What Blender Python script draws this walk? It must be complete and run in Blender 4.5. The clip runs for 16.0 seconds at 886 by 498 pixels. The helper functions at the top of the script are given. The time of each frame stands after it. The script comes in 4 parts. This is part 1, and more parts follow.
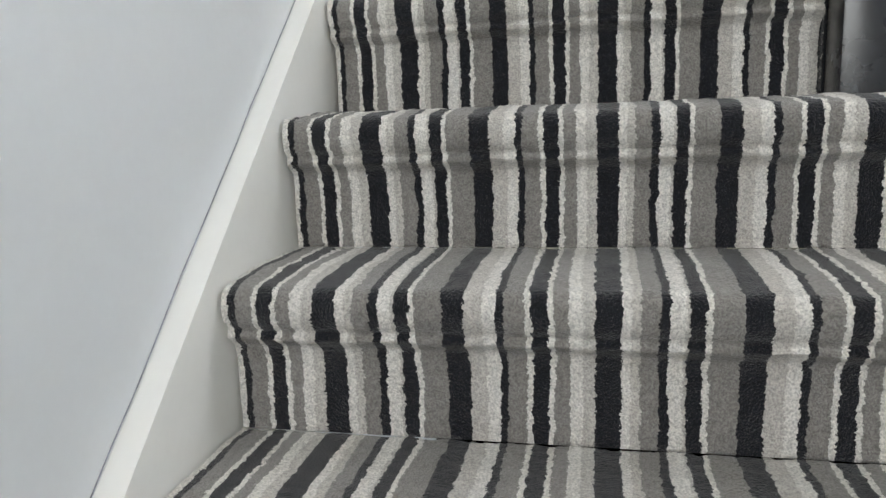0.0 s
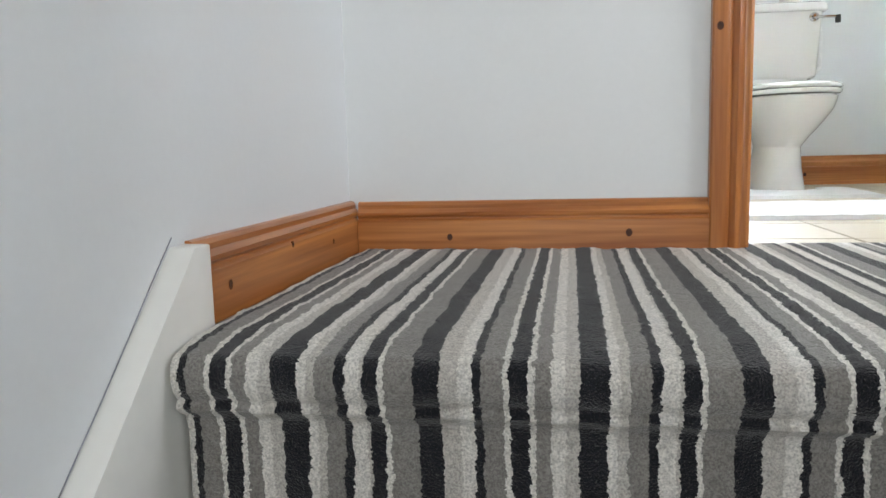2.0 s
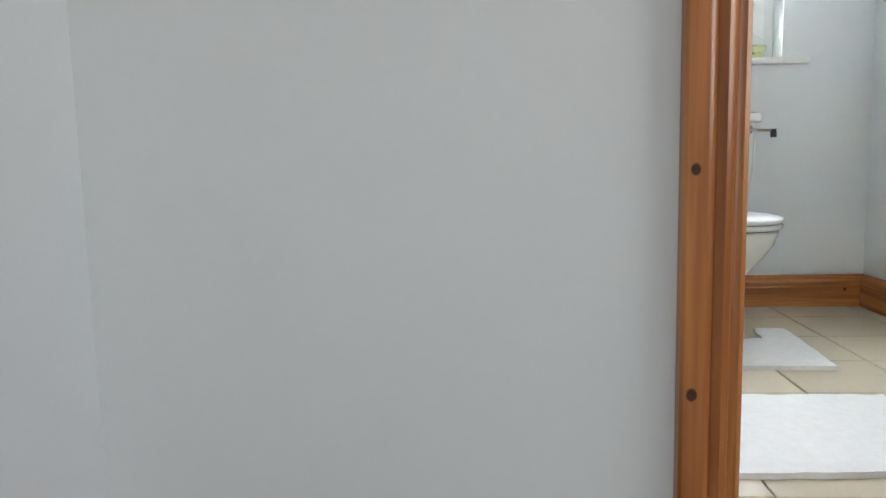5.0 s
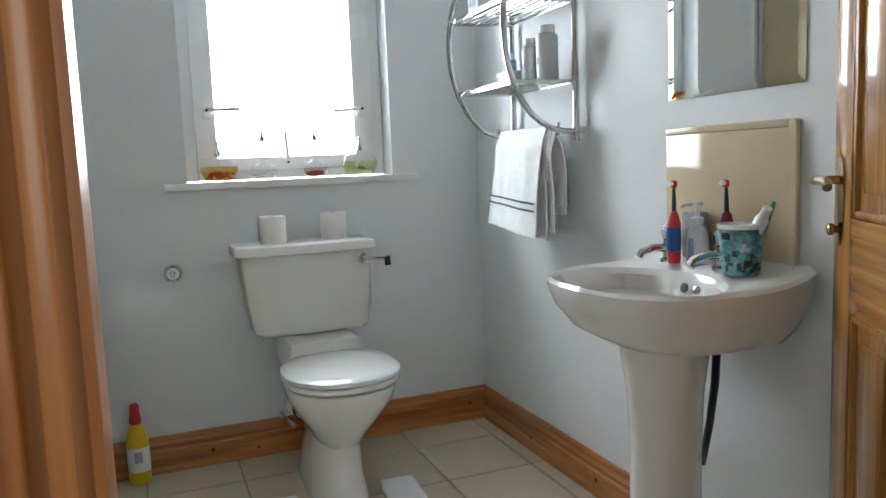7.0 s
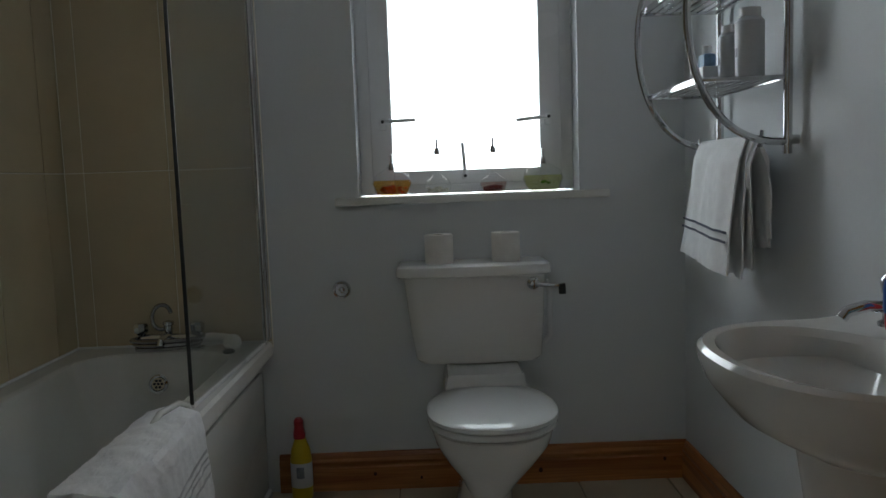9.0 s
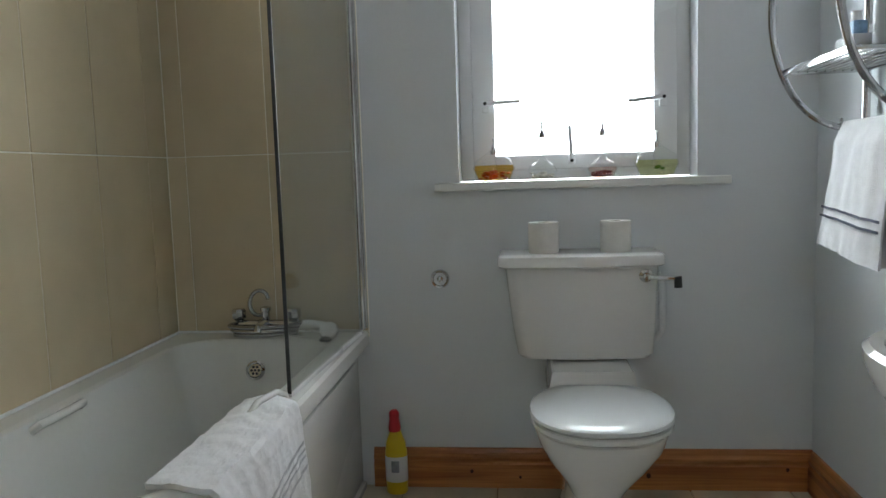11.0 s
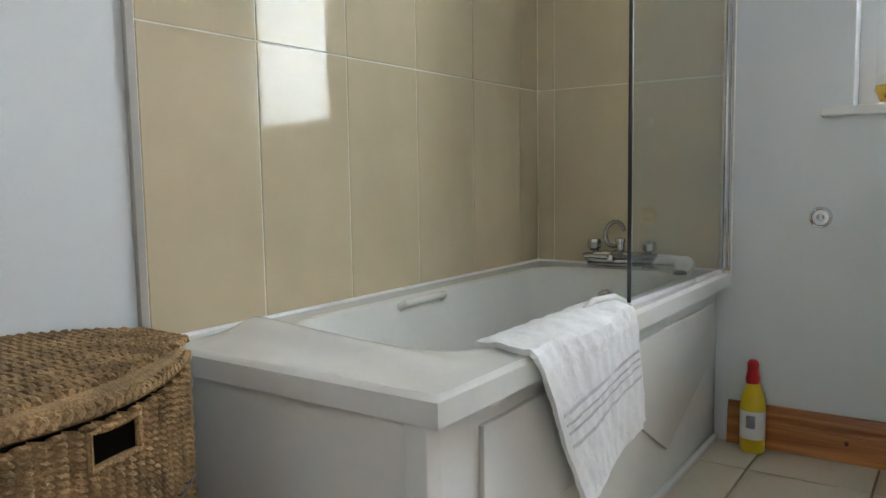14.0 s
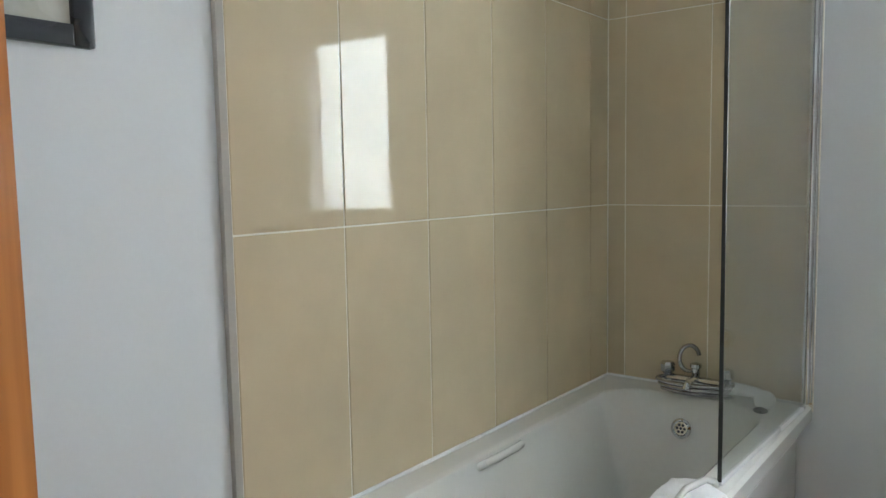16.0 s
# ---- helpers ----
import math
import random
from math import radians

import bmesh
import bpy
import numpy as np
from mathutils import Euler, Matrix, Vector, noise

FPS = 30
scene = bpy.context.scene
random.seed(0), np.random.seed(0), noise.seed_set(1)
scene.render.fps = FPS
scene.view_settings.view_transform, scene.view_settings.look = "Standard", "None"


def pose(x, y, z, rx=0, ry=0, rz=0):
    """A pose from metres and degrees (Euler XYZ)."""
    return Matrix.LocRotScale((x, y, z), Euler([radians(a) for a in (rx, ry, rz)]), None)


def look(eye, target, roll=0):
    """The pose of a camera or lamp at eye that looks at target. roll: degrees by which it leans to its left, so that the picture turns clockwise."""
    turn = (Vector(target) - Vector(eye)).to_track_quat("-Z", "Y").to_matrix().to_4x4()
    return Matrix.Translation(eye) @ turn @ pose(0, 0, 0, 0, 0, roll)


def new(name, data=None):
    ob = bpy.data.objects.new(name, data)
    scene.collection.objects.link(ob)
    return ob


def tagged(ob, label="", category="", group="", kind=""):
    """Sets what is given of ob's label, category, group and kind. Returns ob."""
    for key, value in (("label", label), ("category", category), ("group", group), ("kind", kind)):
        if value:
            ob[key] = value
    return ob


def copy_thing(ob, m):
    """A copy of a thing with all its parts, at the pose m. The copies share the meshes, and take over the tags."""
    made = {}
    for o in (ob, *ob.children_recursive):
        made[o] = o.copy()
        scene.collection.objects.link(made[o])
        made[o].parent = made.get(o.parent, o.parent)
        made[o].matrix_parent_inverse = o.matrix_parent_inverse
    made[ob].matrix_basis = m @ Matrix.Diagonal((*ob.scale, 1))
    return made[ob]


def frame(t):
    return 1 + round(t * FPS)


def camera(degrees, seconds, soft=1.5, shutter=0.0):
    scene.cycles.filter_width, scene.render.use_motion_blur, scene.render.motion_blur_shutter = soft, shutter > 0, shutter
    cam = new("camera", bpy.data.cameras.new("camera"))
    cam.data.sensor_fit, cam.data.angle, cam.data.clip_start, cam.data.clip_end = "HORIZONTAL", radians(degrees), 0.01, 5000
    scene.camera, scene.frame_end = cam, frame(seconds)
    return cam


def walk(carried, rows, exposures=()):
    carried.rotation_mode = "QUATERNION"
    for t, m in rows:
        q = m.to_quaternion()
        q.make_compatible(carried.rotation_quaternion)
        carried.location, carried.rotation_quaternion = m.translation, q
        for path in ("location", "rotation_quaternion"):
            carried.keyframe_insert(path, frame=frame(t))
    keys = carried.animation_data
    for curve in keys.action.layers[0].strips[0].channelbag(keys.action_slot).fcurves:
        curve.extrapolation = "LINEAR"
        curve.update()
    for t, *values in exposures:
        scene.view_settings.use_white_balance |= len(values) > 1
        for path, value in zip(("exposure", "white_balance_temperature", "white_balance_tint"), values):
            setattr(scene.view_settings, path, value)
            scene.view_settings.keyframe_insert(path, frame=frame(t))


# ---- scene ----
cam = camera(61.2, 16.0)

PATH = [
    (0, (0.55, -4.418, -0.177), (0.128, -2.494, -0.522), -2.0),
    (0.5, (0.516, -4.288, -0.115), (0.088, -2.35, -0.355), -2.3),
    (1, (0.531, -4.219, -0.018), (0.153, -2.268, -0.243), -2.1),
    (1.5, (0.554, -4.083, 0.133), (0.205, -2.131, -0.124), -1.7),
    (2, (0.533, -3.954, 0.213), (0.194, -2.0, -0.048), -1.5),
    (2.5, (0.536, -3.857, 0.289), (0.21, -1.9, 0.038), -1.6),
    (3, (0.554, -3.743, 0.39), (0.238, -1.783, 0.143), -1.5),
    (3.2, (0.544, -3.702, 0.408), (0.235, -1.742, 0.16), -1.3),
    (5.3, (0.58, -3.299, 0.806), (0.543, -1.315, 0.555), -1.9),
    (5.5, (0.591, -3.264, 0.88), (0.646, -1.279, 0.646), -2.9),
    (6, (0.66, -3.124, 0.965), (0.948, -1.159, 0.734), -2.7),
    (6.5, (0.745, -3.046, 1.077), (1.226, -1.12, 0.835), -2.7),
    (7, (0.888, -2.92, 1.112), (1.613, -1.07, 0.884), -2.3),
    (7.5, (1.038, -2.794, 1.144), (1.853, -0.983, 0.91), -2.8),
    (8, (1.198, -2.617, 1.192), (1.891, -0.754, 0.969), -2.7),
    (8.5, (1.266, -2.603, 1.311), (1.541, -0.632, 1.11), -2.4),
    (9, (1.294, -2.69, 1.135), (1.319, -0.699, 0.946), -2.0),
    (9.2, (1.294, -2.7, 1.047), (1.28, -0.71, 0.849), -2.0),
    (11.3, (1.237, -2.489, 1.149), (0.924, -0.524, 0.945), -1.7),
    (11.5, (1.256, -2.432, 1.235), (0.737, -0.511, 1.033), -1.8),
    (12, (1.263, -2.447, 1.141), (0.396, -0.651, 0.989), -1.4),
    (12.5, (1.3, -2.489, 0.976), (0.289, -0.771, 0.81), -0.9),
    (13, (1.334, -2.541, 0.842), (0.257, -0.866, 0.662), -0.8),
    (13.5, (1.352, -2.572, 0.792), (0.243, -0.92, 0.598), -0.7),
    (14, (1.316, -2.52, 0.886), (0.176, -0.888, 0.694), -0.9),
    (14.5, (1.284, -2.486, 1.077), (0.105, -0.881, 0.894), -0.9),
    (15, (1.296, -2.486, 1.158), (0.079, -0.909, 0.979), -1.0),
    (15.5, (1.284, -2.506, 1.211), (0.055, -0.938, 1.033), -1.1),
    (16, (1.196, -2.54, 1.296), (-0.023, -0.966, 1.112), -1.0),
]
walk(cam, [(t, look(eye, target, roll)) for t, eye, target, roll in PATH],
     [(0, 2.02), (0.5, 2.05), (1, 2.0), (1.5, 1.85), (2, 1.6), (2.5, 1.33), (3, 1.17), (5.3, 0.98), (6, 0.85), (6.5, 0.55), (7, 0.2), (7.5, -0.5), (8, -1.05), (8.5, -1.5), (9, -1.7), (9.2, -1.7), (11.3, -0.3), (11.5, -0.35), (12, -0.85), (12.5, -0.45), (13, 0.1), (13.5, 0.35), (14.5, 0.27), (15.5, 0.25), (16, 0.25)])

# ---- light ----
world = bpy.data.worlds.new("sky")
scene.world = world
world.use_nodes = True
wt = world.node_tree
sky = wt.nodes.new("ShaderNodeTexSky")
sky.sky_type = "NISHITA"
sky.sun_disc = False
sky.sun_elevation, sky.sun_rotation = radians(40), radians(120)
wt.links.new(sky.outputs[0], wt.nodes["Background"].inputs[0])
wt.nodes["Background"].inputs[1].default_value = 0.1


def area(name, m, sx, sy, watts, colour):
    lamp = bpy.data.lights.new(name, "AREA")
    lamp.shape, lamp.size, lamp.size_y, lamp.energy, lamp.color = "RECTANGLE", sx, sy, watts, colour
    ob = new(name, lamp)
    ob.matrix_world = m
    return ob


HALL_W, SIDE_W = 10.5, 4.8
DAYLIGHT = 21.0
# Fill lamp added to light the stairs; no hall window is known there.
area("added_hall_fill", look((0.75, -6.62, 0.9), (0.75, -3.0, 0.4)), 1.1, 1.5, HALL_W, (1.0, 0.965, 0.885))

area("landing_window_daylight", look((2.28, -3.05, 1.35), (0.6, -2.3, 0.75)), 0.8, 1.1, SIDE_W, (1.0, 0.97, 0.92))


# ---- materials ----
def shader(name, rough=0.5, metal=0.0, spec=0.5):
    m = bpy.data.materials.new(name)
    m.use_nodes = True
    p = m.node_tree.nodes["Principled BSDF"]
    p.inputs["Roughness"].default_value = rough
    p.inputs["Metallic"].default_value = metal
    p.inputs["Specular IOR Level"].default_value = spec
    return m, m.node_tree, p


def node(nt, kind, **inputs):
    n = nt.nodes.new(kind)
    for k, v in inputs.items():
        n.inputs[k.replace("_", " ")].default_value = v
    return n


def noise_tex(nt, scale, detail=4.0, stretch=(1, 1, 1)):
    tc = nt.nodes.new("ShaderNodeTexCoord")
    mp = nt.nodes.new("ShaderNodeMapping")
    mp.inputs["Scale"].default_value = stretch
    nt.links.new(tc.outputs["Object"], mp.inputs[0])
    n = nt.nodes.new("ShaderNodeTexNoise")
    n.inputs["Scale"].default_value, n.inputs["Detail"].default_value = scale, detail
    nt.links.new(mp.outputs[0], n.inputs["Vector"])
    return n


def ramp(nt, src, stops, mode="LINEAR"):
    r = nt.nodes.new("ShaderNodeValToRGB")
    r.color_ramp.interpolation = mode
    e = r.color_ramp.elements
    e[0].position, e[0].color = stops[0][0], (*stops[0][1], 1)
    e[1].position, e[1].color = stops[-1][0], (*stops[-1][1], 1)
    for pos, c in stops[1:-1]:
        k = e.new(pos)
        k.color = (*c, 1)
    nt.links.new(src, r.inputs[0])
    return r


def mixed(nt, fac, a, b, mode="MIX"):
    n = nt.nodes.new("ShaderNodeMix")
    n.data_type, n.blend_type = "RGBA", mode
    for sock, v in ((n.inputs[0], fac), (n.inputs[6], a), (n.inputs[7], b)):
        if isinstance(v, (int, float)):
            sock.default_value = v
        elif isinstance(v, tuple):
            sock.default_value = (*v, 1)
        else:
            nt.links.new(v, sock)
    return n.outputs[2]


def bump(nt, p, height, strength, dist=0.002):
    b = nt.nodes.new("ShaderNodeBump")
    b.inputs["Strength"].default_value, b.inputs["Distance"].default_value = strength, dist
    nt.links.new(height, b.inputs["Height"])
    nt.links.new(b.outputs[0], p.inputs["Normal"])


def tone(c, k):
    return tuple(min(1.0, v * k) for v in c)


def mottled(name, c, rough=0.5, vary=0.06, big=1.5, small=120.0, relief=0.1, metal=0.0, dist=0.002, spec=0.5):
    """A colour with cloudy variation, fine grain and a little relief."""
    m, nt, p = shader(name, rough, metal, spec)
    a, b = noise_tex(nt, big, 3), noise_tex(nt, small, 3)
    lo = ramp(nt, a.outputs[0], [(0.3, tone(c, 1 - vary)), (0.7, tone(c, 1 + vary))])
    hi = ramp(nt, b.outputs[0], [(0.3, (1 - vary,) * 3), (0.7, (1, 1, 1))])
    nt.links.new(mixed(nt, 1.0, lo.outputs[0], hi.outputs[0], "MULTIPLY"), p.inputs["Base Color"])
    rr = ramp(nt, a.outputs[0], [(0.3, (max(0, rough - 0.04),) * 3), (0.7, (min(1, rough + 0.05),) * 3)])
    nt.links.new(rr.outputs[0], p.inputs["Roughness"])
    if relief:
        bump(nt, p, b.outputs[0], relief, dist)
    return m


def wood(name, axis, dark, light, rough=0.3):
    """Varnished pine with its grain along an axis, and knots."""
    m, nt, p = shader(name, rough)
    st = [14.0, 14.0, 14.0]
    st[axis] = 0.7
    g = noise_tex(nt, 2.2, 6, st)
    g.inputs["Distortion"].default_value = 0.6
    st2 = [160.0, 160.0, 160.0]
    st2[axis] = 4.0
    f = noise_tex(nt, 1.0, 3, st2)
    mid = tuple((a + b) / 2 for a, b in zip(dark, light))
    c1 = ramp(nt, g.outputs[0], [(0.32, dark), (0.5, mid), (0.66, light)])
    c2 = ramp(nt, f.outputs[0], [(0.3, (0.8, 0.77, 0.74)), (0.65, (1, 1, 1))])
    col = mixed(nt, 1.0, c1.outputs[0], c2.outputs[0], "MULTIPLY")
    tc = nt.nodes.new("ShaderNodeTexCoord")
    mp = nt.nodes.new("ShaderNodeMapping")
    sk = [7.0, 7.0, 7.0]
    sk[axis] = 3.2
    mp.inputs["Scale"].default_value = sk
    nt.links.new(tc.outputs["Object"], mp.inputs[0])
    v = nt.nodes.new("ShaderNodeTexVoronoi")
    v.inputs["Scale"].default_value = 1.0
    nt.links.new(mp.outputs[0], v.inputs["Vector"])
    k = ramp(nt, v.outputs["Distance"], [(0.015, (1, 1, 1)), (0.05, (0, 0, 0))])
    col = mixed(nt, k.outputs[0], col, tone(dark, 0.3))
    nt.links.new(col, p.inputs["Base Color"])
    p.inputs["Coat Weight"].default_value = 0.25
    p.inputs["Coat Roughness"].default_value = 0.2
    bump(nt, p, f.outputs[0], 0.08, 0.001)
    return m


def thin_glass(name, tint, gloss_rough=0.02):
    """A thin pane: lets light straight through and mirrors some of it by Fresnel."""
    m = bpy.data.materials.new(name)
    m.use_nodes = True
    nt = m.node_tree
    nt.nodes.remove(nt.nodes["Principled BSDF"])
    tr = node(nt, "ShaderNodeBsdfTransparent", Color=(*tint, 1))
    gl = node(nt, "ShaderNodeBsdfGlossy", Roughness=gloss_rough)
    lw = node(nt, "ShaderNodeLayerWeight", Blend=0.5)
    pw = nt.nodes.new("ShaderNodeMath")
    pw.operation = "POWER"
    pw.inputs[1].default_value = 5.0
    nt.links.new(lw.outputs["Facing"], pw.inputs[0])
    fr = nt.nodes.new("ShaderNodeMath")
    fr.operation = "MULTIPLY_ADD"
    fr.inputs[1].default_value, fr.inputs[2].default_value = 0.9, 0.04
    nt.links.new(pw.outputs[0], fr.inputs[0])
    mx = nt.nodes.new("ShaderNodeMixShader")
    nt.links.new(fr.outputs[0], mx.inputs[0])
    nt.links.new(tr.outputs[0], mx.inputs[1])
    nt.links.new(gl.outputs[0], mx.inputs[2])
    nt.links.new(mx.outputs[0], nt.nodes["Material Output"].inputs[0])
    return m


def petal_material(name, c):
    """Petals steeped in oil: light from behind comes through them."""
    m = bpy.data.materials.new(name)
    m.use_nodes = True
    nt = m.node_tree
    nt.nodes.remove(nt.nodes["Principled BSDF"])
    n = noise_tex(nt, 90, 3)
    col = ramp(nt, n.outputs[0], [(0.3, tone(c, 0.6)), (0.7, c)])
    tl, df = nt.nodes.new("ShaderNodeBsdfTranslucent"), nt.nodes.new("ShaderNodeBsdfDiffuse")
    mx = node(nt, "ShaderNodeMixShader", Fac=0.3)
    for sh in (tl, df):
        nt.links.new(col.outputs[0], sh.inputs["Color"])
    nt.links.new(tl.outputs[0], mx.inputs[1])
    nt.links.new(df.outputs[0], mx.inputs[2])
    nt.links.new(mx.outputs[0], nt.nodes["Material Output"].inputs[0])
    return m


def carpet_material():
    """Looped wool carpet with stripes that repeat across the stair."""
    m, nt, p = shader("striped_carpet", 0.95, 0, 0.1)
    tc = nt.nodes.new("ShaderNodeTexCoord")
    sep = nt.nodes.new("ShaderNodeSeparateXYZ")
    nt.links.new(tc.outputs["Object"], sep.inputs[0])
    wob = noise_tex(nt, 70, 3)
    w2 = noise_tex(nt, 9, 2)

    def maths(op, a, b):
        n = nt.nodes.new("ShaderNodeMath")
        n.operation = op
        for s, v in ((n.inputs[0], a), (n.inputs[1], b)):
            if isinstance(v, (int, float)):
                s.default_value = v
            else:
                nt.links.new(v, s)
        return n.outputs[0]

    x = maths("ADD", sep.outputs[0], maths("MULTIPLY", maths("SUBTRACT", wob.outputs[0], 0.5), 0.009))
    x = maths("ADD", x, maths("MULTIPLY", maths("SUBTRACT", w2.outputs[0], 0.5), 0.007))
    w3 = noise_tex(nt, 330, 3)
    x = maths("ADD", x, maths("MULTIPLY", maths("SUBTRACT", w3.outputs[0], 0.5), 0.007))
    PERIOD, START = 0.3055, 0.380
    f = maths("FRACT", maths("DIVIDE", maths("SUBTRACT", x, START - 0.5 - 10 * PERIOD), PERIOD), 0.0)
    B, W, G, L = (0.013, 0.014, 0.019), (0.86, 0.83, 0.78), (0.30, 0.285, 0.265), (0.64, 0.61, 0.565)
    widths = [(24, B), (19, L), (15, W), (8, B), (21.5, G), (6, W), (18, B), (6, W), (15, G), (14, W), (13, L), (27, B), (10, W), (9, L), (20, G), (9.5, B), (14.5, W), (4, L), (16, B), (5, W), (31, G)]
    stops, at = [], 0
    total = sum(w for w, _ in widths)
    for w, c in widths:
        stops.append((at / total, c))
        at += w
    r = ramp(nt, f, stops, "CONSTANT")
    fz = noise_tex(nt, 420, 4)
    c2 = ramp(nt, fz.outputs[0], [(0.33, (0.6, 0.6, 0.6)), (0.6, (1, 1, 1))])
    heather = noise_tex(nt, 150, 3)
    c3 = ramp(nt, heather.outputs[0], [(0.35, (0.82, 0.82, 0.82)), (0.62, (1.0, 1.0, 1.0))])
    col = mixed(nt, 1.0, r.outputs[0], c2.outputs[0], "MULTIPLY")
    col = mixed(nt, 1.0, col, c3.outputs[0], "MULTIPLY")
    lint = ramp(nt, noise_tex(nt, 600, 2).outputs[0], [(0.63, (0, 0, 0)), (0.72, (0.22, 0.22, 0.22))])
    nt.links.new(mixed(nt, lint.outputs[0], col, (0.42, 0.41, 0.39)), p.inputs["Base Color"])
    p.inputs["Sheen Weight"].default_value = 0.25
    bump(nt, p, fz.outputs[0], 0.9, 0.004)
    return m


WALL = mottled("white_wall_paint", (0.72, 0.745, 0.765), 0.55, 0.015, 1.2, 90, 0.06)
CEIL = mottled("white_ceiling_paint", (0.8, 0.8, 0.79), 0.8, 0.02)
GLOSS = mottled("white_gloss_paint", (0.76, 0.76, 0.73), 0.3, 0.02, 3, 60, 0.04)
TILE = mottled("beige_glazed_tile", (0.645, 0.535, 0.37), 0.045, 0.05, 3.0, 9, 0.06, 0, 0.002, 0.28)
FTILE = mottled("cream_floor_tile", (0.58, 0.50, 0.38), 0.38, 0.05, 2.0, 60, 0.04)
GROUT = mottled("cream_grout", (0.88, 0.85, 0.76), 0.8, 0.08, 6, 200, 0.2)
FGROUT = mottled("brown_floor_grout", (0.36, 0.29, 0.21), 0.85, 0.15, 6, 200, 0.2)
PLASTIC = mottled("white_upvc", (0.82, 0.83, 0.84), 0.25, 0.01, 2, 60, 0.0)
CERAMIC = mottled("white_ceramic", (0.80, 0.795, 0.78), 0.06, 0.015, 2, 60, 0.0)
ACRYLIC = mottled("white_bath_acrylic", (0.79, 0.785, 0.76), 0.12, 0.02, 2, 60, 0.0)
CHROME = mottled("chrome", (0.62, 0.62, 0.63), 0.1, 0.03, 8, 60, 0.0, 1.0)
HOSE = mottled("dull_chrome_hose", (0.42, 0.42, 0.43), 0.22, 0.1, 30, 300, 0.6, 1.0)
BRASS = mottled("worn_brass", (0.36, 0.27, 0.14), 0.2, 0.08, 20, 90, 0.02, 1.0)
BLACK = mottled("black_gloss_paint", (0.012, 0.013, 0.017), 0.25, 0.2, 8, 90, 0.05)
RUBBER = mottled("dark_rubber", (0.03, 0.03, 0.032), 0.5, 0.15, 8, 90, 0.05)
TERRY = mottled("white_terry", (0.90, 0.905, 0.92), 0.95, 0.03, 40, 330, 0.4, 0, 0.003, 0.1)
NAVY = mottled("navy_stripe", (0.17, 0.18, 0.23), 0.95, 0.2, 14, 330, 0.8, 0, 0.003, 0.1)
GREYW = mottled("grey_stripe", (0.7, 0.7, 0.73), 0.95, 0.2, 14, 330, 0.8, 0, 0.003, 0.1)
PAPER = mottled("toilet_paper", (0.80, 0.78, 0.74), 0.95, 0.04, 30, 260, 0.6, 0, 0.003, 0.1)
CARD = mottled("brown_card", (0.3, 0.24, 0.17), 0.9, 0.1)
SEAT = mottled("seat_plastic", (0.78, 0.80, 0.80), 0.1, 0.01, 2, 60, 0.0)
YELLOW = mottled("yellow_plastic", (0.75, 0.55, 0.02), 0.3, 0.05)
RED = mottled("red_plastic", (0.55, 0.02, 0.025), 0.3, 0.05)
BLUE = mottled("blue_plastic", (0.03, 0.12, 0.4), 0.3, 0.1)
PINK = mottled("magenta_plastic", (0.32, 0.02, 0.07), 0.3, 0.05)
GREEN = mottled("green_plastic", (0.02, 0.32, 0.2), 0.3, 0.05)
GREYP = mottled("grey_bottle_plastic", (0.55, 0.57, 0.6), 0.35, 0.03)
LABELG = mottled("grey_print", (0.3, 0.32, 0.36), 0.5, 0.2, 60, 200, 0)
LABELB = mottled("blue_print", (0.25, 0.4, 0.6), 0.4, 0.2, 60, 200, 0)
AQUA = mottled("aqua_print", (0.16, 0.42, 0.5), 0.35, 0.55, 45, 120, 0)
DARKP = mottled("dark_print", (0.05, 0.06, 0.05), 0.4, 0.5, 80, 200, 0)
MIRROR = mottled("silvered_mirror", (0.88, 0.9, 0.89), 0.01, 0.0, 2, 60, 0.0, 1.0)
PICT = mottled("faded_print", (0.5, 0.5, 0.44), 0.25, 0.1, 6, 40, 0.0)
PINE_D, PINE_L = (0.32, 0.10, 0.022), (0.59, 0.242, 0.068)
PINE_X = wood("pine_along_x", 0, PINE_D, PINE_L)
PINE_Y = wood("pine_along_y", 1, PINE_D, PINE_L)
PINE_Z = wood("pine_along_z", 2, PINE_D, PINE_L)
DOOR_L = wood("door_pine_upright", 2, (0.35, 0.135, 0.027), (0.60, 0.30, 0.08), 0.22)
DOOR_C = wood("door_pine_across", 0, (0.35, 0.135, 0.027), (0.60, 0.30, 0.08), 0.22)
CARPET = carpet_material()
WICKER = mottled("seagrass_weave", (0.40, 0.255, 0.125), 0.7, 0.45, 16, 240, 0.7, 0, 0.004, 0.25)
# Near-black wicker: the shade behind the handle holes is put into the colour.
WICKER_SHADE = mottled("basket_inside_shade", (0.02, 0.014, 0.009), 0.9, 0.2)
GLASS = thin_glass("clear_glass", (0.985, 0.99, 0.99))
PANE = thin_glass("window_pane", (0.97, 0.98, 0.98))
SCREEN = thin_glass("screen_glass", (0.925, 0.945, 0.935))
OIL_A = thin_glass("amber_oil", (1.0, 0.80, 0.36), 0.05)
OIL_R = thin_glass("rose_oil", (0.98, 0.84, 0.8), 0.05)
OIL_G = thin_glass("lime_oil", (0.97, 0.98, 0.72), 0.05)
PETAL_O = petal_material("orange_petals", (0.8, 0.2, 0.03))
PETAL_R = petal_material("dried_roses", (0.4, 0.1, 0.08))
PETAL_G = petal_material("green_leaf", (0.2, 0.4, 0.05))
PETAL_W = petal_material("pale_shells", (0.8, 0.78, 0.7))

# ---- mesh helpers ----
ORIGIN = {}


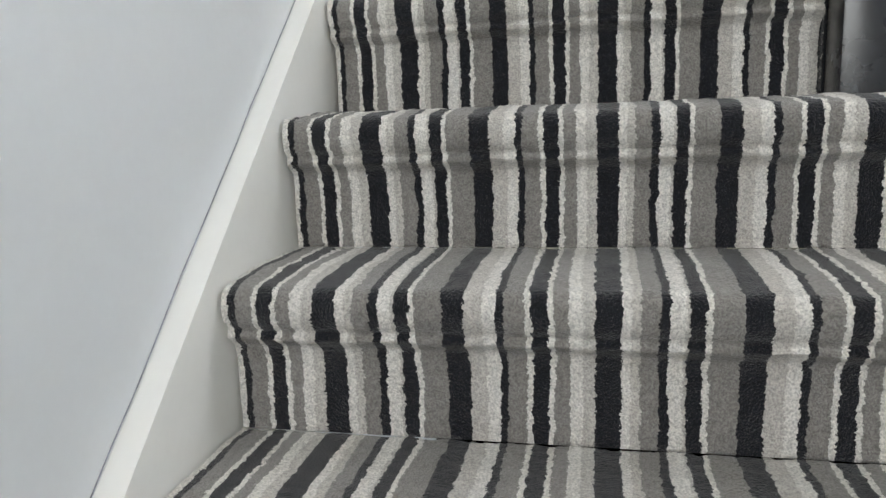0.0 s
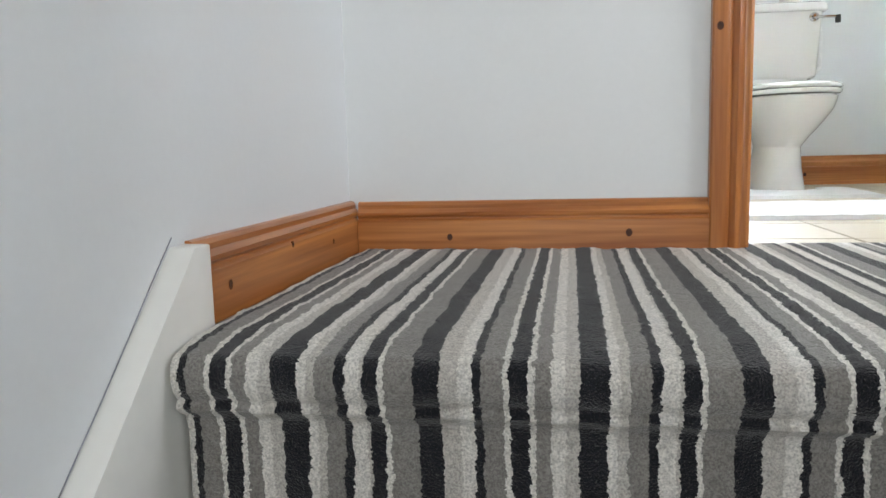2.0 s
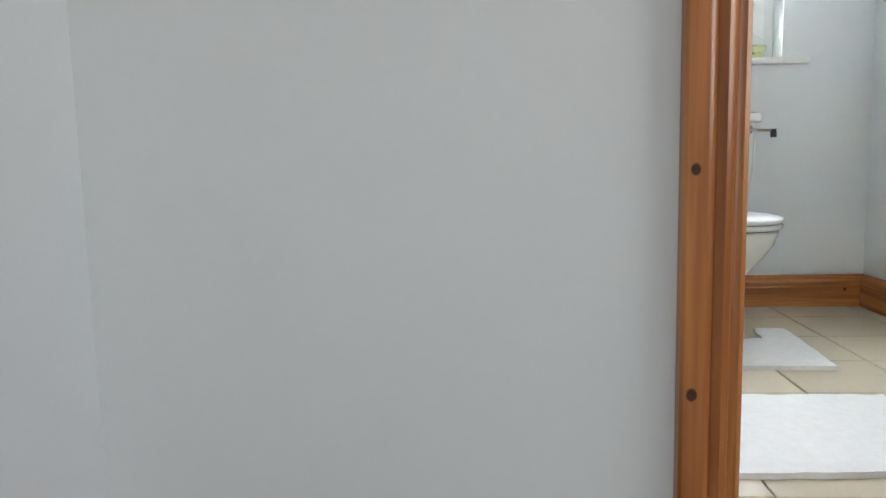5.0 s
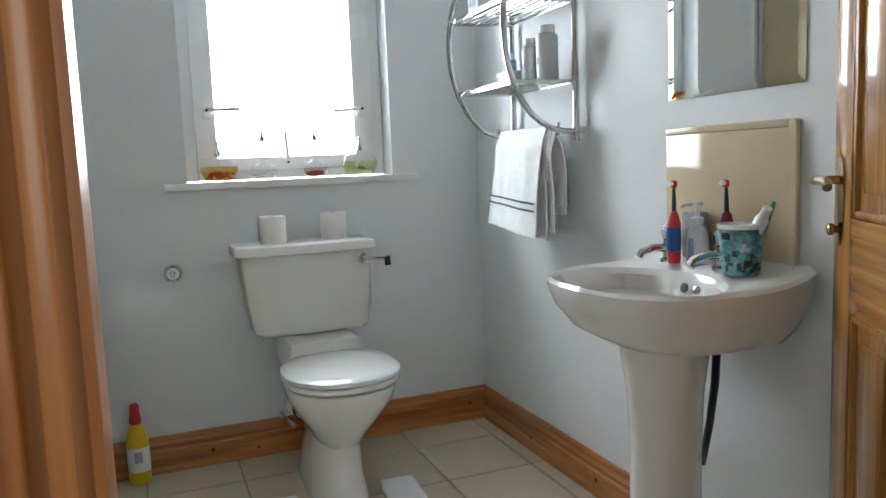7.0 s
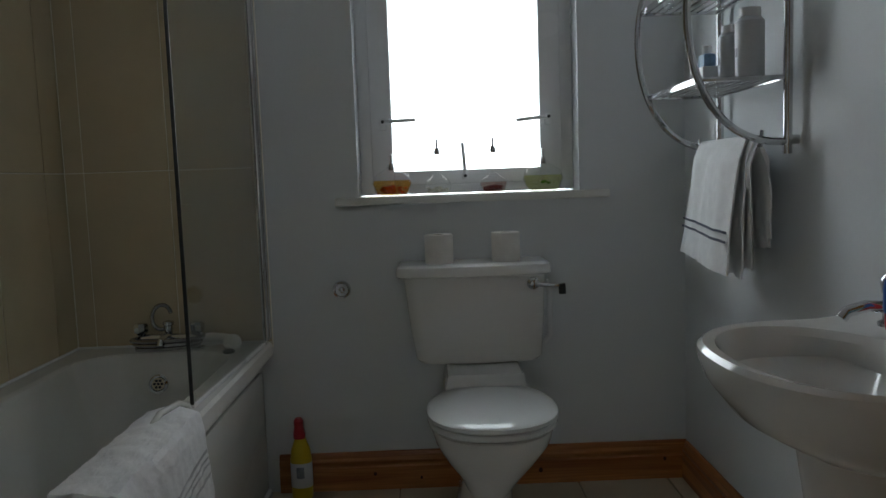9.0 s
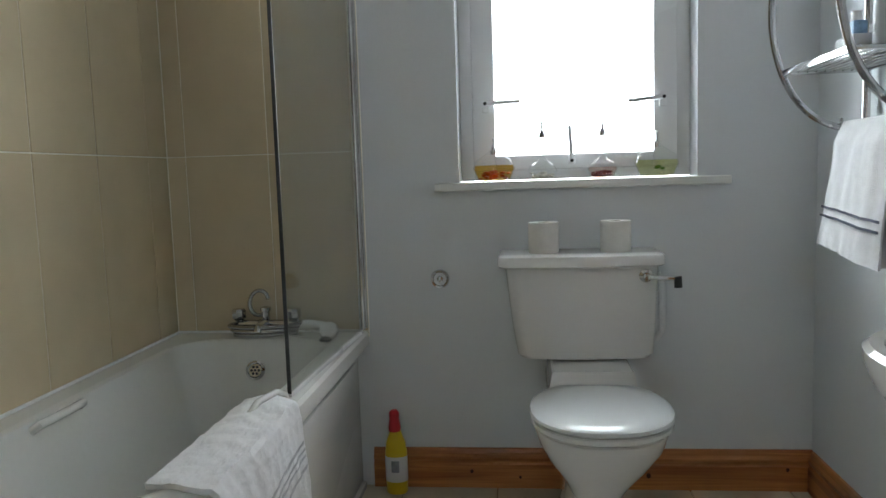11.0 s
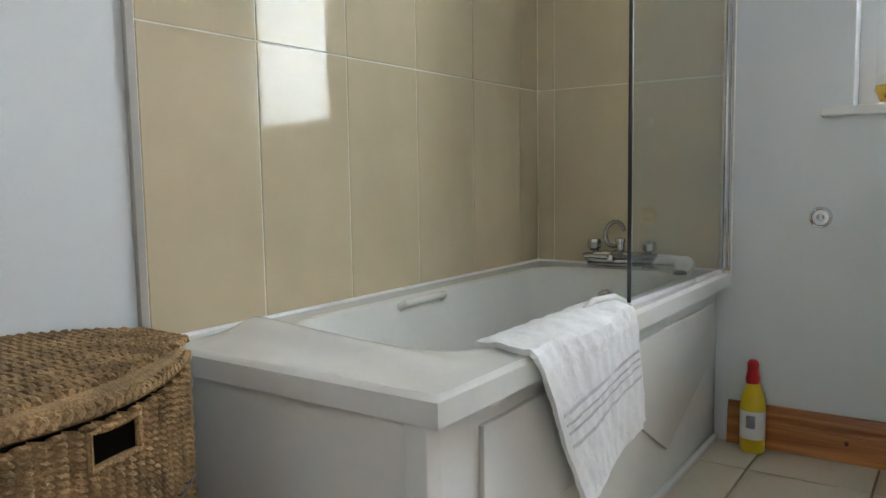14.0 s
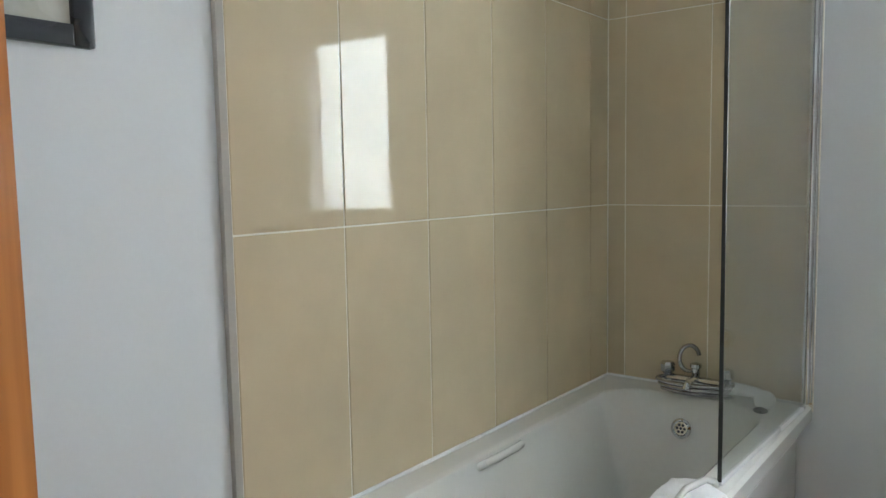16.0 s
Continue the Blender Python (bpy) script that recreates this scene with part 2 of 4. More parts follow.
def sharp(bm, angle=34, smooth=True):
    bm.normal_update()
    for f in bm.faces:
        f.smooth = smooth
    lim = radians(angle)
    for e in bm.edges:
        if len(e.link_faces) == 2 and e.calc_face_angle(0) > lim:
            e.smooth = False


def thing(name, at, label, category, group="", kind=""):
    ob = new(name)
    ob.location = at
    ORIGIN[ob.name] = Vector(at)
    return tagged(ob, label, category, group, kind)


def part(name, bm, material, parent=None, label="", smooth=True):
    """Links a bmesh, given in world places, as one mesh under a thing or a part."""
    sharp(bm, 85 if material.name == "striped_carpet" else 34, smooth)
    base = ORIGIN[parent.name] if parent else Vector((0, 0, 0))
    bmesh.ops.translate(bm, verts=bm.verts, vec=-base)
    me = bpy.data.meshes.new(name)
    bm.to_mesh(me)
    bm.free()
    me.materials.append(material)
    ob = new(name, me)
    if parent:
        ob.parent = parent
    ORIGIN[ob.name] = base
    if label:
        ob["label"] = label
    return ob


def solo(name, bm, material, label, category, group="", kind="", smooth=True):
    return tagged(part(name, bm, material, None, "", smooth), label, category, group, kind)


def bevel(bm, w, seg=2):
    if w > 0:
        bmesh.ops.bevel(bm, geom=list(bm.edges), offset=w, segments=seg, profile=0.6, affect="EDGES", clamp_overlap=True)
    return bm


def box(x0, x1, y0, y1, z0, z1, w=0.0, seg=2):
    bm = bmesh.new()
    bmesh.ops.create_cube(bm, size=1.0, matrix=Matrix.Translation(((x0 + x1) / 2, (y0 + y1) / 2, (z0 + z1) / 2)) @ Matrix.Diagonal((x1 - x0, y1 - y0, z1 - z0, 1)))
    return bevel(bm, w, seg)


def boxes(spans):
    """Several boxes in one mesh, for a wall with an opening."""
    bm = bmesh.new()
    for x0, x1, y0, y1, z0, z1 in spans:
        bmesh.ops.create_cube(bm, size=1.0, matrix=Matrix.Translation(((x0 + x1) / 2, (y0 + y1) / 2, (z0 + z1) / 2)) @ Matrix.Diagonal((x1 - x0, y1 - y0, z1 - z0, 1)))
    return bm


def turn(bm, m):
    bmesh.ops.transform(bm, matrix=m, verts=bm.verts)
    return bm


def rings(loops, closed=True, caps=True, bm=None):
    """Skins a row of loops of equal count."""
    bm = bm or bmesh.new()
    rows = [[bm.verts.new(p) for p in loop] for loop in loops]
    n = len(rows[0])
    for a, b in zip(rows, rows[1:]):
        for i in range(n if closed else n - 1):
            j = (i + 1) % n
            bm.faces.new((a[i], a[j], b[j], b[i]))
    if caps and closed:
        bm.faces.new(rows[0])
        bm.faces.new(rows[-1])
    bmesh.ops.recalc_face_normals(bm, faces=bm.faces)
    return bm


def lathe(profile, at, n=24, m=None):
    """Turns (radius, height) pairs about the upright through at."""
    loops = [[(r * math.cos(2 * math.pi * i / n), r * math.sin(2 * math.pi * i / n), z) for i in range(n)] for r, z in profile]
    bm = rings(loops)
    if m:
        turn(bm, m)
    return turn(bm, Matrix.Translation(at))


def tube(points, r, n=10, closed=False):
    """A round rod along points."""
    pts = [Vector(p) for p in points]
    loops, side = [], None
    for i, p in enumerate(pts):
        a = pts[i - 1] if (i or closed) else p
        b = pts[(i + 1) % len(pts)] if (i < len(pts) - 1 or closed) else p
        d = (b - a).normalized()
        if side is None:
            side = d.orthogonal().normalized()
        side = (side - d * side.dot(d)).normalized()
        up = d.cross(side)
        loops.append([p + side * r * math.cos(2 * math.pi * k / n) + up * r * math.sin(2 * math.pi * k / n) for k in range(n)])
    if closed:
        loops.append(loops[0])
    bm = rings(loops, True, not closed)
    if closed:
        bmesh.ops.remove_doubles(bm, verts=bm.verts, dist=1e-6)
    return bm


def extrude(outline, vec):
    """A prism of a flat outline."""
    v = Vector(vec)
    return rings([[Vector(p) for p in outline], [Vector(p) + v for p in outline]])


def merge(*parts):
    bm = parts[0]
    for other in parts[1:]:
        me = bpy.data.meshes.new("join")
        other.to_mesh(me)
        bm.from_mesh(me)
        other.free()
        bpy.data.meshes.remove(me)
    return bm


def moulding(a, b, out, z0, h, t=0.02):
    """Torus skirting from a to b on the floor; out points into the room."""
    a, b, o = Vector((*a, 0)), Vector((*b, 0)), Vector((*out, 0))
    prof = [(0, 0), (t, 0), (t, 0.62 * h), (t * 0.72, 0.66 * h), (t * 0.72, 0.69 * h), (t * 0.95, 0.735 * h), (t * 0.98, 0.79 * h), (t * 0.72, 0.84 * h), (t * 0.60, 0.86 * h), (t * 0.62, 0.93 * h), (t * 0.42, 0.985 * h), (t * 0.2, h), (0, h)]
    ring = [a + o * d + Vector((0, 0, z0 + z)) for d, z in prof]
    return extrude(ring, b - a)

# ---- bathroom shell ----
RW, CZ = 2.205, 2.4
LX = -0.012
YB, YL = -2.40, -2.485
DX0, DX1, DZ = 0.841, 1.79, 2.03
solo("floor_bathroom", box(-0.15, 2.35, YB - 0.085, 0.15, -0.15, -0.010), FGROUT, "brown grout bed under cream floor tiles", "floor", kind="structure", smooth=False)
solo("wall_left", box(-0.15, LX, -2.40, 0.0, -0.02, CZ), WALL, "white painted bathroom wall behind the bath", "wall", kind="structure", smooth=False)
solo("wall_right", box(RW, RW + 0.14, -2.40, 0.0, -0.02, CZ), WALL, "white painted wall behind the basin", "wall", kind="structure", smooth=False)
WX0, WX1, WZ0, WZ1 = 1.033, 1.825, 1.047, 2.08
solo("wall_window", boxes([(-0.15, WX0, 0, 0.3, -0.02, CZ), (WX1, RW + 0.14, 0, 0.3, -0.02, CZ), (WX0, WX1, 0, 0.3, -0.02, WZ0), (WX0, WX1, 0, 0.3, WZ1, CZ)]), WALL, "white painted wall with a deep window opening", "wall", kind="structure", smooth=False)
solo("wall_door", boxes([(-0.15, DX0 + 0.004, YL, YB, -0.02, CZ), (DX1 - 0.004, RW + 0.14, YL, YB, -0.02, CZ), (DX0 + 0.004, DX1 - 0.004, YL, YB, DZ - 0.004, CZ)]), WALL, "white painted partition with a doorway", "wall", kind="structure", smooth=False)
solo("ceiling_bathroom", box(-0.15, RW + 0.14, YB, 0.3, CZ, CZ + 0.1), CEIL, "plain white plaster ceiling", "ceiling", kind="structure", smooth=False)

glow = bpy.data.materials.new("overcast_daylight")
glow.use_nodes = True
gn = glow.node_tree
gn.nodes.remove(gn.nodes["Principled BSDF"])
em = node(gn, "ShaderNodeEmission", Color=(0.87, 0.95, 1.0, 1), Strength=DAYLIGHT)
gn.links.new(em.outputs[0], gn.nodes["Material Output"].inputs[0])
solo("backdrop_sky", box(-0.6, 3.4, 1.2, 1.22, -0.2, 3.6), glow, "bright overcast sky outside the window", "sky", kind="structure", smooth=False)

# ---- landing and stairwell shell ----
SX = 0.088
solo("wall_stair_left", box(-0.15, SX, -6.8, YL, -2.8, CZ), WALL, "white painted wall beside the stairs", "wall", kind="structure", smooth=False)
solo("wall_landing_right", boxes([(2.2, 2.34, -6.8, -3.5, -2.8, CZ), (2.2, 2.34, -2.6, YL, -2.8, CZ), (2.2, 2.34, -3.5, -2.6, -2.8, 0.75), (2.2, 2.34, -3.5, -2.6, 1.95, CZ)]), WALL, "plain white landing wall with a window opening", "wall", kind="structure", smooth=False)
# Unseen end wall; its opening is invented to hold the fill lamp.
solo("wall_hall", boxes([(SX, 0.2, -6.8, -6.6, -2.8, CZ), (1.3, 2.2, -6.8, -6.6, -2.8, CZ), (0.2, 1.3, -6.8, -6.6, -2.8, 0.15), (0.2, 1.3, -6.8, -6.6, 1.65, CZ)]), WALL, "plain white unseen hall wall with an opening added for a lamp", "wall", kind="structure", smooth=False)
solo("ceiling_landing", box(-0.15, 2.34, -6.8, YL, CZ, CZ + 0.1), CEIL, "plain white landing ceiling", "ceiling", kind="structure", smooth=False)
solo("floor_hall", box(SX, 2.2, -6.6, -3.4, -2.8, -2.7), CARPET, "striped carpet on the hall floor", "floor", kind="structure", smooth=False)
solo("wall_stair_right", box(1.02, 1.10, -6.0, -3.36, -2.7, -0.17), GLOSS, "white painted panel closing the stair side", "wall", kind="structure", smooth=False)

# ---- striped stairs ----
RISE, GO = 0.185, 0.2
stairs = thing("staircase", (0.5, -3.26, 0.02), "straight staircase with black, grey and cream striped carpet", "staircase", kind="structure")


def tread(y, z, y_back, x1, pile):
    """Carpeted riser with a round nosing and its tread."""
    prof = [(y_back, z), (y + 0.11, z), (y + 0.07, z - 0.002)]
    z -= 0.007
    prof += [(y + 0.004 - 0.018 * math.sin(a) + 0.018, z - 0.026 + 0.026 * math.cos(a)) for a in [k * math.pi / 10 for k in range(1, 10)]]
    prof += [(y + 0.012, z - 0.060), (y + 0.030, z - 0.074), (y + 0.033, z - 0.09), (y + 0.033, z + 0.007 - RISE), (y_back, z + 0.007 - RISE)]
    pts = [Vector(p) for p in prof]
    fine = []
    for a, b in zip(pts[:-2], pts[1:-1]):
        k = max(1, int((b - a).length / pile))
        fine += [a.lerp(b, q / k) for q in range(k)]
    fine += pts[-2:]
    n = int((x1 - 0.126) / pile)
    loops = []
    for i in range(n + 1):
        x = 0.126 + (x1 - 0.126) * i / n
        row = []
        for q, p in enumerate(fine):
            a, b = fine[max(0, q - 1)], fine[min(len(fine) - 1, q + 1)]
            t = (b - a).normalized()
            k = 0.003 * noise.noise((x * 30, p.x * 22, p.y * 22)) + 0.002 * noise.noise((x * 190, p.x * 160, p.y * 160))
            if q >= len(fine) - 2:
                k = 0
            row.append((x, p.x - t.y * -k, p.y + t.x * -k))
        loops.append(row)
    return rings(loops)


for i in range(14):
    y, z = -3.272 - GO * i, 0.02 - RISE * i
    back = YL if i == 0 else y + GO + 0.03
    part("step", tread(y, z, back, 0.846 if i == 0 else 1.018, 0.005 if i < 6 else 0.02), CARPET, stairs)
part("landing_carpet", box(0.846, 2.2, -3.255, -2.43, -0.16, 0.0195, 0.004), CARPET, stairs, "striped landing carpet")
part("landing_edge", box(0.93, 2.2, -3.29, -3.262, -0.18, 0.012, 0.004), GLOSS, stairs, "white painted landing edge")
# sloped wall string
s0, s1, slope = -3.15, -6.0, RISE / GO
zt = 0.113
outline = [(0, s0, zt), (0, s0 - 0.035, zt), (0, s1, zt + (s1 - s0 + 0.035) * slope), (0, s1, zt + (s1 - s0) * slope - 0.55), (0, s0, -0.40)]
string = extrude([(SX - 0.01, y, z) for _, y, z in outline], (0.042, 0, 0))
part("wall_string", bevel(string, 0.003), GLOSS, stairs, "white gloss painted sloping string board")
crack = [(SX + 0.001, s0 - 0.03 - 0.05 * k, zt + 0.0095 - 0.05 * k * slope + random.uniform(-0.004, 0.002)) for k in range(34)]
part("crack", tube(crack, 0.0007, 4), LABELG, stairs, "hairline crack along the string board")

newel = thing("newel_post", (0.893, -3.30, -0.4), "black gloss painted turned newel post at the stair head", "newel post")
part("base_block", bevel(merge(box(0.847, 0.922, -3.338, -3.263, -0.45, 0.105)), 0.006), BLACK, newel)
part("turned_shaft", lathe([(0.034, 0.105), (0.026, 0.118), (0.020, 0.128), (0.029, 0.136), (0.031, 0.146), (0.027, 0.157), (0.021, 0.166), (0.026, 0.178), (0.034, 0.21), (0.036, 0.26), (0.028, 0.36), (0.022, 0.5), (0.028, 0.55), (0.02, 0.57), (0.032, 0.60)], (0.8845, -3.30, 0)), BLACK, newel)
part("top_block", box(0.852, 0.917, -3.335, -3.266, 0.60, 0.95, 0.005), BLACK, newel)
part("cap", lathe([(0.045, 0.95), (0.048, 0.96), (0.03, 0.975), (0.042, 1.0), (0.03, 1.04), (0.005, 1.055)], (0.8845, -3.30, 0)), BLACK, newel)

# ---- skirtings, door lining ----
def trim(name, bm, mat, label="varnished pine torus skirting board"):
    return solo(name, bm, mat, label, "skirting", kind="structure")


skirt_left = trim("baseboard_landing_left", moulding((SX, -3.15), (SX, YL), (1, 0), 0.012, 0.104), PINE_Y)
skirt_back = trim("baseboard_landing_back", moulding((SX + 0.021, YL), (0.785, YL), (0, -1), 0.012, 0.102), PINE_X)
skirt_win = trim("baseboard_window_wall", moulding((0.70, 0), (RW, 0), (0, -1), -0.006, 0.146), PINE_X)
skirt_basin = trim("baseboard_basin_wall", moulding((RW, -0.021), (RW, YB), (-1, 0), -0.006, 0.146), PINE_Y)
trim("baseboard_bath_wall", moulding((LX, -1.72), (LX, YB), (1, 0), -0.006, 0.146), PINE_Y)


def architrave(x0, x1, y, out, z0, z1):
    """Upright moulded door trim; x0 is the side at the opening."""
    w = x1 - x0
    prof = [(0, 0), (0, 0.010), (0.08, 0.013), (0.16, 0.010), (0.2, 0.010), (0.26, 0.016), (0.36, 0.019), (0.46, 0.015), (0.5, 0.013), (0.55, 0.018), (0.66, 0.022), (0.95, 0.022), (1.0, 0.018), (1.0, 0)]
    return extrude([(x0 + w * u, y + out * d, z0) for u, d in prof], (0, 0, z1 - z0))


frame_door = thing("door_frame", (1.28, YL, 0.0), "varnished pine door lining and moulded architrave", "door frame", kind="structure")
part("architrave", architrave(0.857, 0.784, YL, -1, 0.012, DZ + 0.07), PINE_Z, frame_door)
part("architrave", architrave(1.775, 1.85, YL, -1, 0.012, DZ + 0.07), PINE_Z, frame_door)
part("head", box(0.857, 1.775, YL - 0.02, YL, DZ, DZ + 0.07, 0.004), PINE_X, frame_door)
part("jamb", box(DX0 - 0.004, DX0 + 0.014, YL + 0.002, YB + 0.004, -0.005, DZ, 0.003), PINE_Z, frame_door)
part("jamb", box(DX1 - 0.014, DX1 + 0.004, YL + 0.002, YB + 0.004, -0.005, DZ, 0.003), PINE_Z, frame_door)
part("lintel", box(DX0 + 0.014, DX1 - 0.014, YL + 0.002, YB + 0.004, DZ - 0.018, DZ, 0.003), PINE_X, frame_door)



def knot(at, size, parent, turn_x=90, turn_z=0):
    """A knot let into the pine: dark heart in a brown ring."""
    m = Matrix.Rotation(radians(turn_z), 4, "Z") @ Matrix.Rotation(radians(turn_x), 4, "X") @ Matrix.Diagonal((1, 1.25, 1, 1))
    k = part("knot", lathe([(size * 0.8, -0.002), (size * 0.8, 0.0003), (size * 0.5, 0.0004)], at, 18, m), KNOT_B, parent)
    return part("knot_heart", lathe([(size * 0.68, -0.002), (size * 0.66, 0.0006), (size * 0.2, 0.0008)], at, 14, m), KNOT_D, k)


KNOT_B = mottled("knot_ring", (0.17, 0.05, 0.015), 0.6, 0.25, 60, 200, 0.1)
KNOT_D = mottled("knot_heart", (0.07, 0.026, 0.012), 0.75, 0.3, 90, 200, 0.2)
for z, r in ((0.422, 0.008), (0.678, 0.007), (1.04, 0.0095), (1.5, 0.009)):
    knot((0.797, YL - 0.022, z), r, frame_door)
for x, z, r in ((0.64, 0.050, 0.008), (0.296, 0.043, 0.007)):
    knot((x, YL - 0.020, z), r, skirt_back)
for y, z, r in ((-3.08, 0.052, 0.007), (-2.86, 0.075, 0.005), (-2.66, 0.055, 0.005)):
    knot((SX + 0.02, y, z), r, skirt_left, 90, 90)
for x, z, r in ((1.66, 0.05, 0.010), (1.05, 0.06, 0.008), (2.12, 0.075, 0.008), (1.22, 0.04, 0.006)):
    knot((x, -0.02, z), r, skirt_win)
for y, z, r in ((-0.45, 0.05, 0.007), (-0.9, 0.06, 0.008), (-1.15, 0.05, 0.006)):
    knot((RW - 0.02, y, z), r, skirt_basin, 90, -90)

# ---- pine door, standing open ----
door = thing("door_1", (1.765, -2.445, 0.0), "open four-panel varnished pine door with a brass lever handle", "door", kind="structure")
DW, DT = 0.735, 0.036


def slab(x0, x1, z0, z1, w=0.004, y0=-DT / 2, y1=DT / 2):
    return turn(box(x0, x1, y0, y1, z0, z1, w), Matrix.Translation(ORIGIN[door.name]))


for x0, x1 in ((0, 0.1), (DW / 2 - 0.05, DW / 2 + 0.05), (DW - 0.1, DW)):
    part("stile", slab(x0, x1, 0.012, 1.98), DOOR_L, door)
for z0, z1 in ((0.012, 0.2), (0.80, 0.98), (1.87, 1.98)):
    for x0, x1 in ((0.1, DW / 2 - 0.05), (DW / 2 + 0.05, DW - 0.1)):
        part("rail", slab(x0, x1, z0, z1), DOOR_C, door)
for z0, z1 in ((0.2, 0.80), (0.98, 1.87)):
    for x0, x1 in ((0.1, DW / 2 - 0.05), (DW / 2 + 0.05, DW - 0.1)):
        bm = slab(x0, x1, z0, z1, 0, -0.006, 0.006)
        pan = part("panel", bm, DOOR_L, door)
        bm = merge(slab(x0 + 0.045, x1 - 0.045, z0 + 0.045, z1 - 0.045, 0.011, -0.014, 0.014))
        part("raised_field", bm, DOOR_L, pan)
        for a in ((x0, x0 + 0.016, z0, z1), (x1 - 0.016, x1, z0, z1), (x0 + 0.016, x1 - 0.016, z0, z0 + 0.016), (x0 + 0.016, x1 - 0.016, z1 - 0.016, z1)):
            part("bead", slab(*a, 0.006, -0.0165, 0.0165), DOOR_L, pan)
for s in (1, -1):
    o = ORIGIN[door.name]
    plate = lathe([(0.004, 0), (0.021, 0.001), (0.021, 0.004), (0.012, 0.007), (0.002, 0.008)], (0, 0, 0), 24, Matrix.Diagonal((1, 4.1, 1, 1)))
    turn(plate, Matrix.Translation(o + Vector((DW - 0.05, s * DT / 2, 1.01))) @ Matrix.Rotation(radians(-90 * s), 4, "X"))
    hp = part("handle_plate", plate, BRASS, door, "worn brass lever handle plate")
    y = s * DT / 2
    pts = [(DW - 0.05, y, 1.05), (DW - 0.05, y + s * 0.045, 1.05), (DW - 0.06, y + s * 0.052, 1.05), (DW - 0.09, y + s * 0.053, 1.053), (DW - 0.14, y + s * 0.052, 1.05), (DW - 0.155, y + s * 0.055, 1.04)]
    part("lever", tube([o + Vector(p) for p in pts], 0.0085, 12), BRASS, hp)
    part("thumb_turn", lathe([(0.007, 0), (0.007, 0.012), (0.012, 0.016), (0.012, 0.024), (0.006, 0.027)], o + Vector((DW - 0.05, y, 0.955)), 12, Matrix.Rotation(radians(-90 * s), 4, "X")), BRASS, hp)
door.rotation_euler = (0, 0, radians(56.5))

# ---- window ----
win = thing("window_1", (1.43, 0.12, WZ0), "white plastic casement window with bright daylight behind", "window", kind="structure")


def hoop(x0, x1, z0, z1, w, y0, y1, name, parent, side=0.0):
    q = side or w
    for a in ((x0, x0 + q, z0, z1), (x1 - q, x1, z0, z1), (x0 + q, x1 - q, z0, z0 + w), (x0 + q, x1 - q, z1 - w, z1)):
        part(name, box(a[0], a[1], y0, y1, a[2], a[3], 0.005), PLASTIC, parent)


hoop(WX0, WX1, 1.078, WZ1, 0.05, 0.11, 0.18, "window_frame", win)
hoop(WX0 + 0.046, WX1 - 0.046, 1.112, WZ1 - 0.046, 0.052, 0.095, 0.165, "sash", win, 0.078)
pane = part("pane", box(1.13, 1.735, 0.128, 0.134, 1.155, 1.99), PANE, win)
pane.visible_shadow = False
for x, z, dx, dz in ((1.125, 1.345, 0.12, 0.003), (1.73, 1.345, -0.12, -0.010), (1.42, 1.14, -0.008, 0.12)):
    hd = part("catch_base", box(x - 0.012, x + 0.012, 0.084, 0.096, z - 0.03 if not abs(dz) > 0.1 else z - 0.012, z + 0.014, 0.004), PLASTIC, win)
    part("catch_lever", tube([(x, 0.085, z), (x, 0.07, z), (x + dx * 0.3, 0.062, z + dz * 0.3), (x + dx, 0.06, z + dz)], 0.007, 10), PLASTIC, hd)
    part("catch_button", lathe([(0.006, 0), (0.006, 0.006)], (x, 0.066, z + 0.0), 10, Matrix.Rotation(radians(90), 4, "X")), RUBBER, hd)
solo("window_sill", box(0.95, 1.928, -0.032, 0.11, 1.047, 1.075, 0.006, 3), GLOSS, "white painted window board under the casement", "window sill", kind="structure")

# ---- bath ----
bath = thing("bathtub", (0.35, -0.8, 0.0), "white acrylic bath with moulded side panel", "bathtub")
BX, BY, BZ = 0.697, -1.654, 0.565


def tub_z(x, y):
    """Height of the bath's upper surface."""
    cx, cy, hx, hy, r = 0.345, -0.775, 0.262, 0.655, 0.16
    qx, qy = abs(x - cx) - hx + r, abs(y - cy) - hy + r
    d = -(math.hypot(max(qx, 0), max(qy, 0)) + min(max(qx, qy), 0) - r)
    back = max(0.0, min(1.0, (cy - y) / hy))
    d *= 1 - 0.55 * back ** 2
    z = BZ
    if d > 0:
        t = min(1.0, d / 0.13)
        z -= 0.40 * (t * t * (3 - 2 * t)) ** 0.8
    # raised head end, higher at the wall, its outer flank longer than the inner
    u = max(0, min(1, (0.64 - x) / 0.5)) * max(0, min(1, (x - 0.04) / 0.07))
    dy = y + 1.485
    ridge = math.exp(-(dy / (0.07 if dy < 0 else 0.05)) ** 2) * 0.038 * u
    return z + ridge * max(0, min(1, 1 - (d - 0.03) / 0.09))


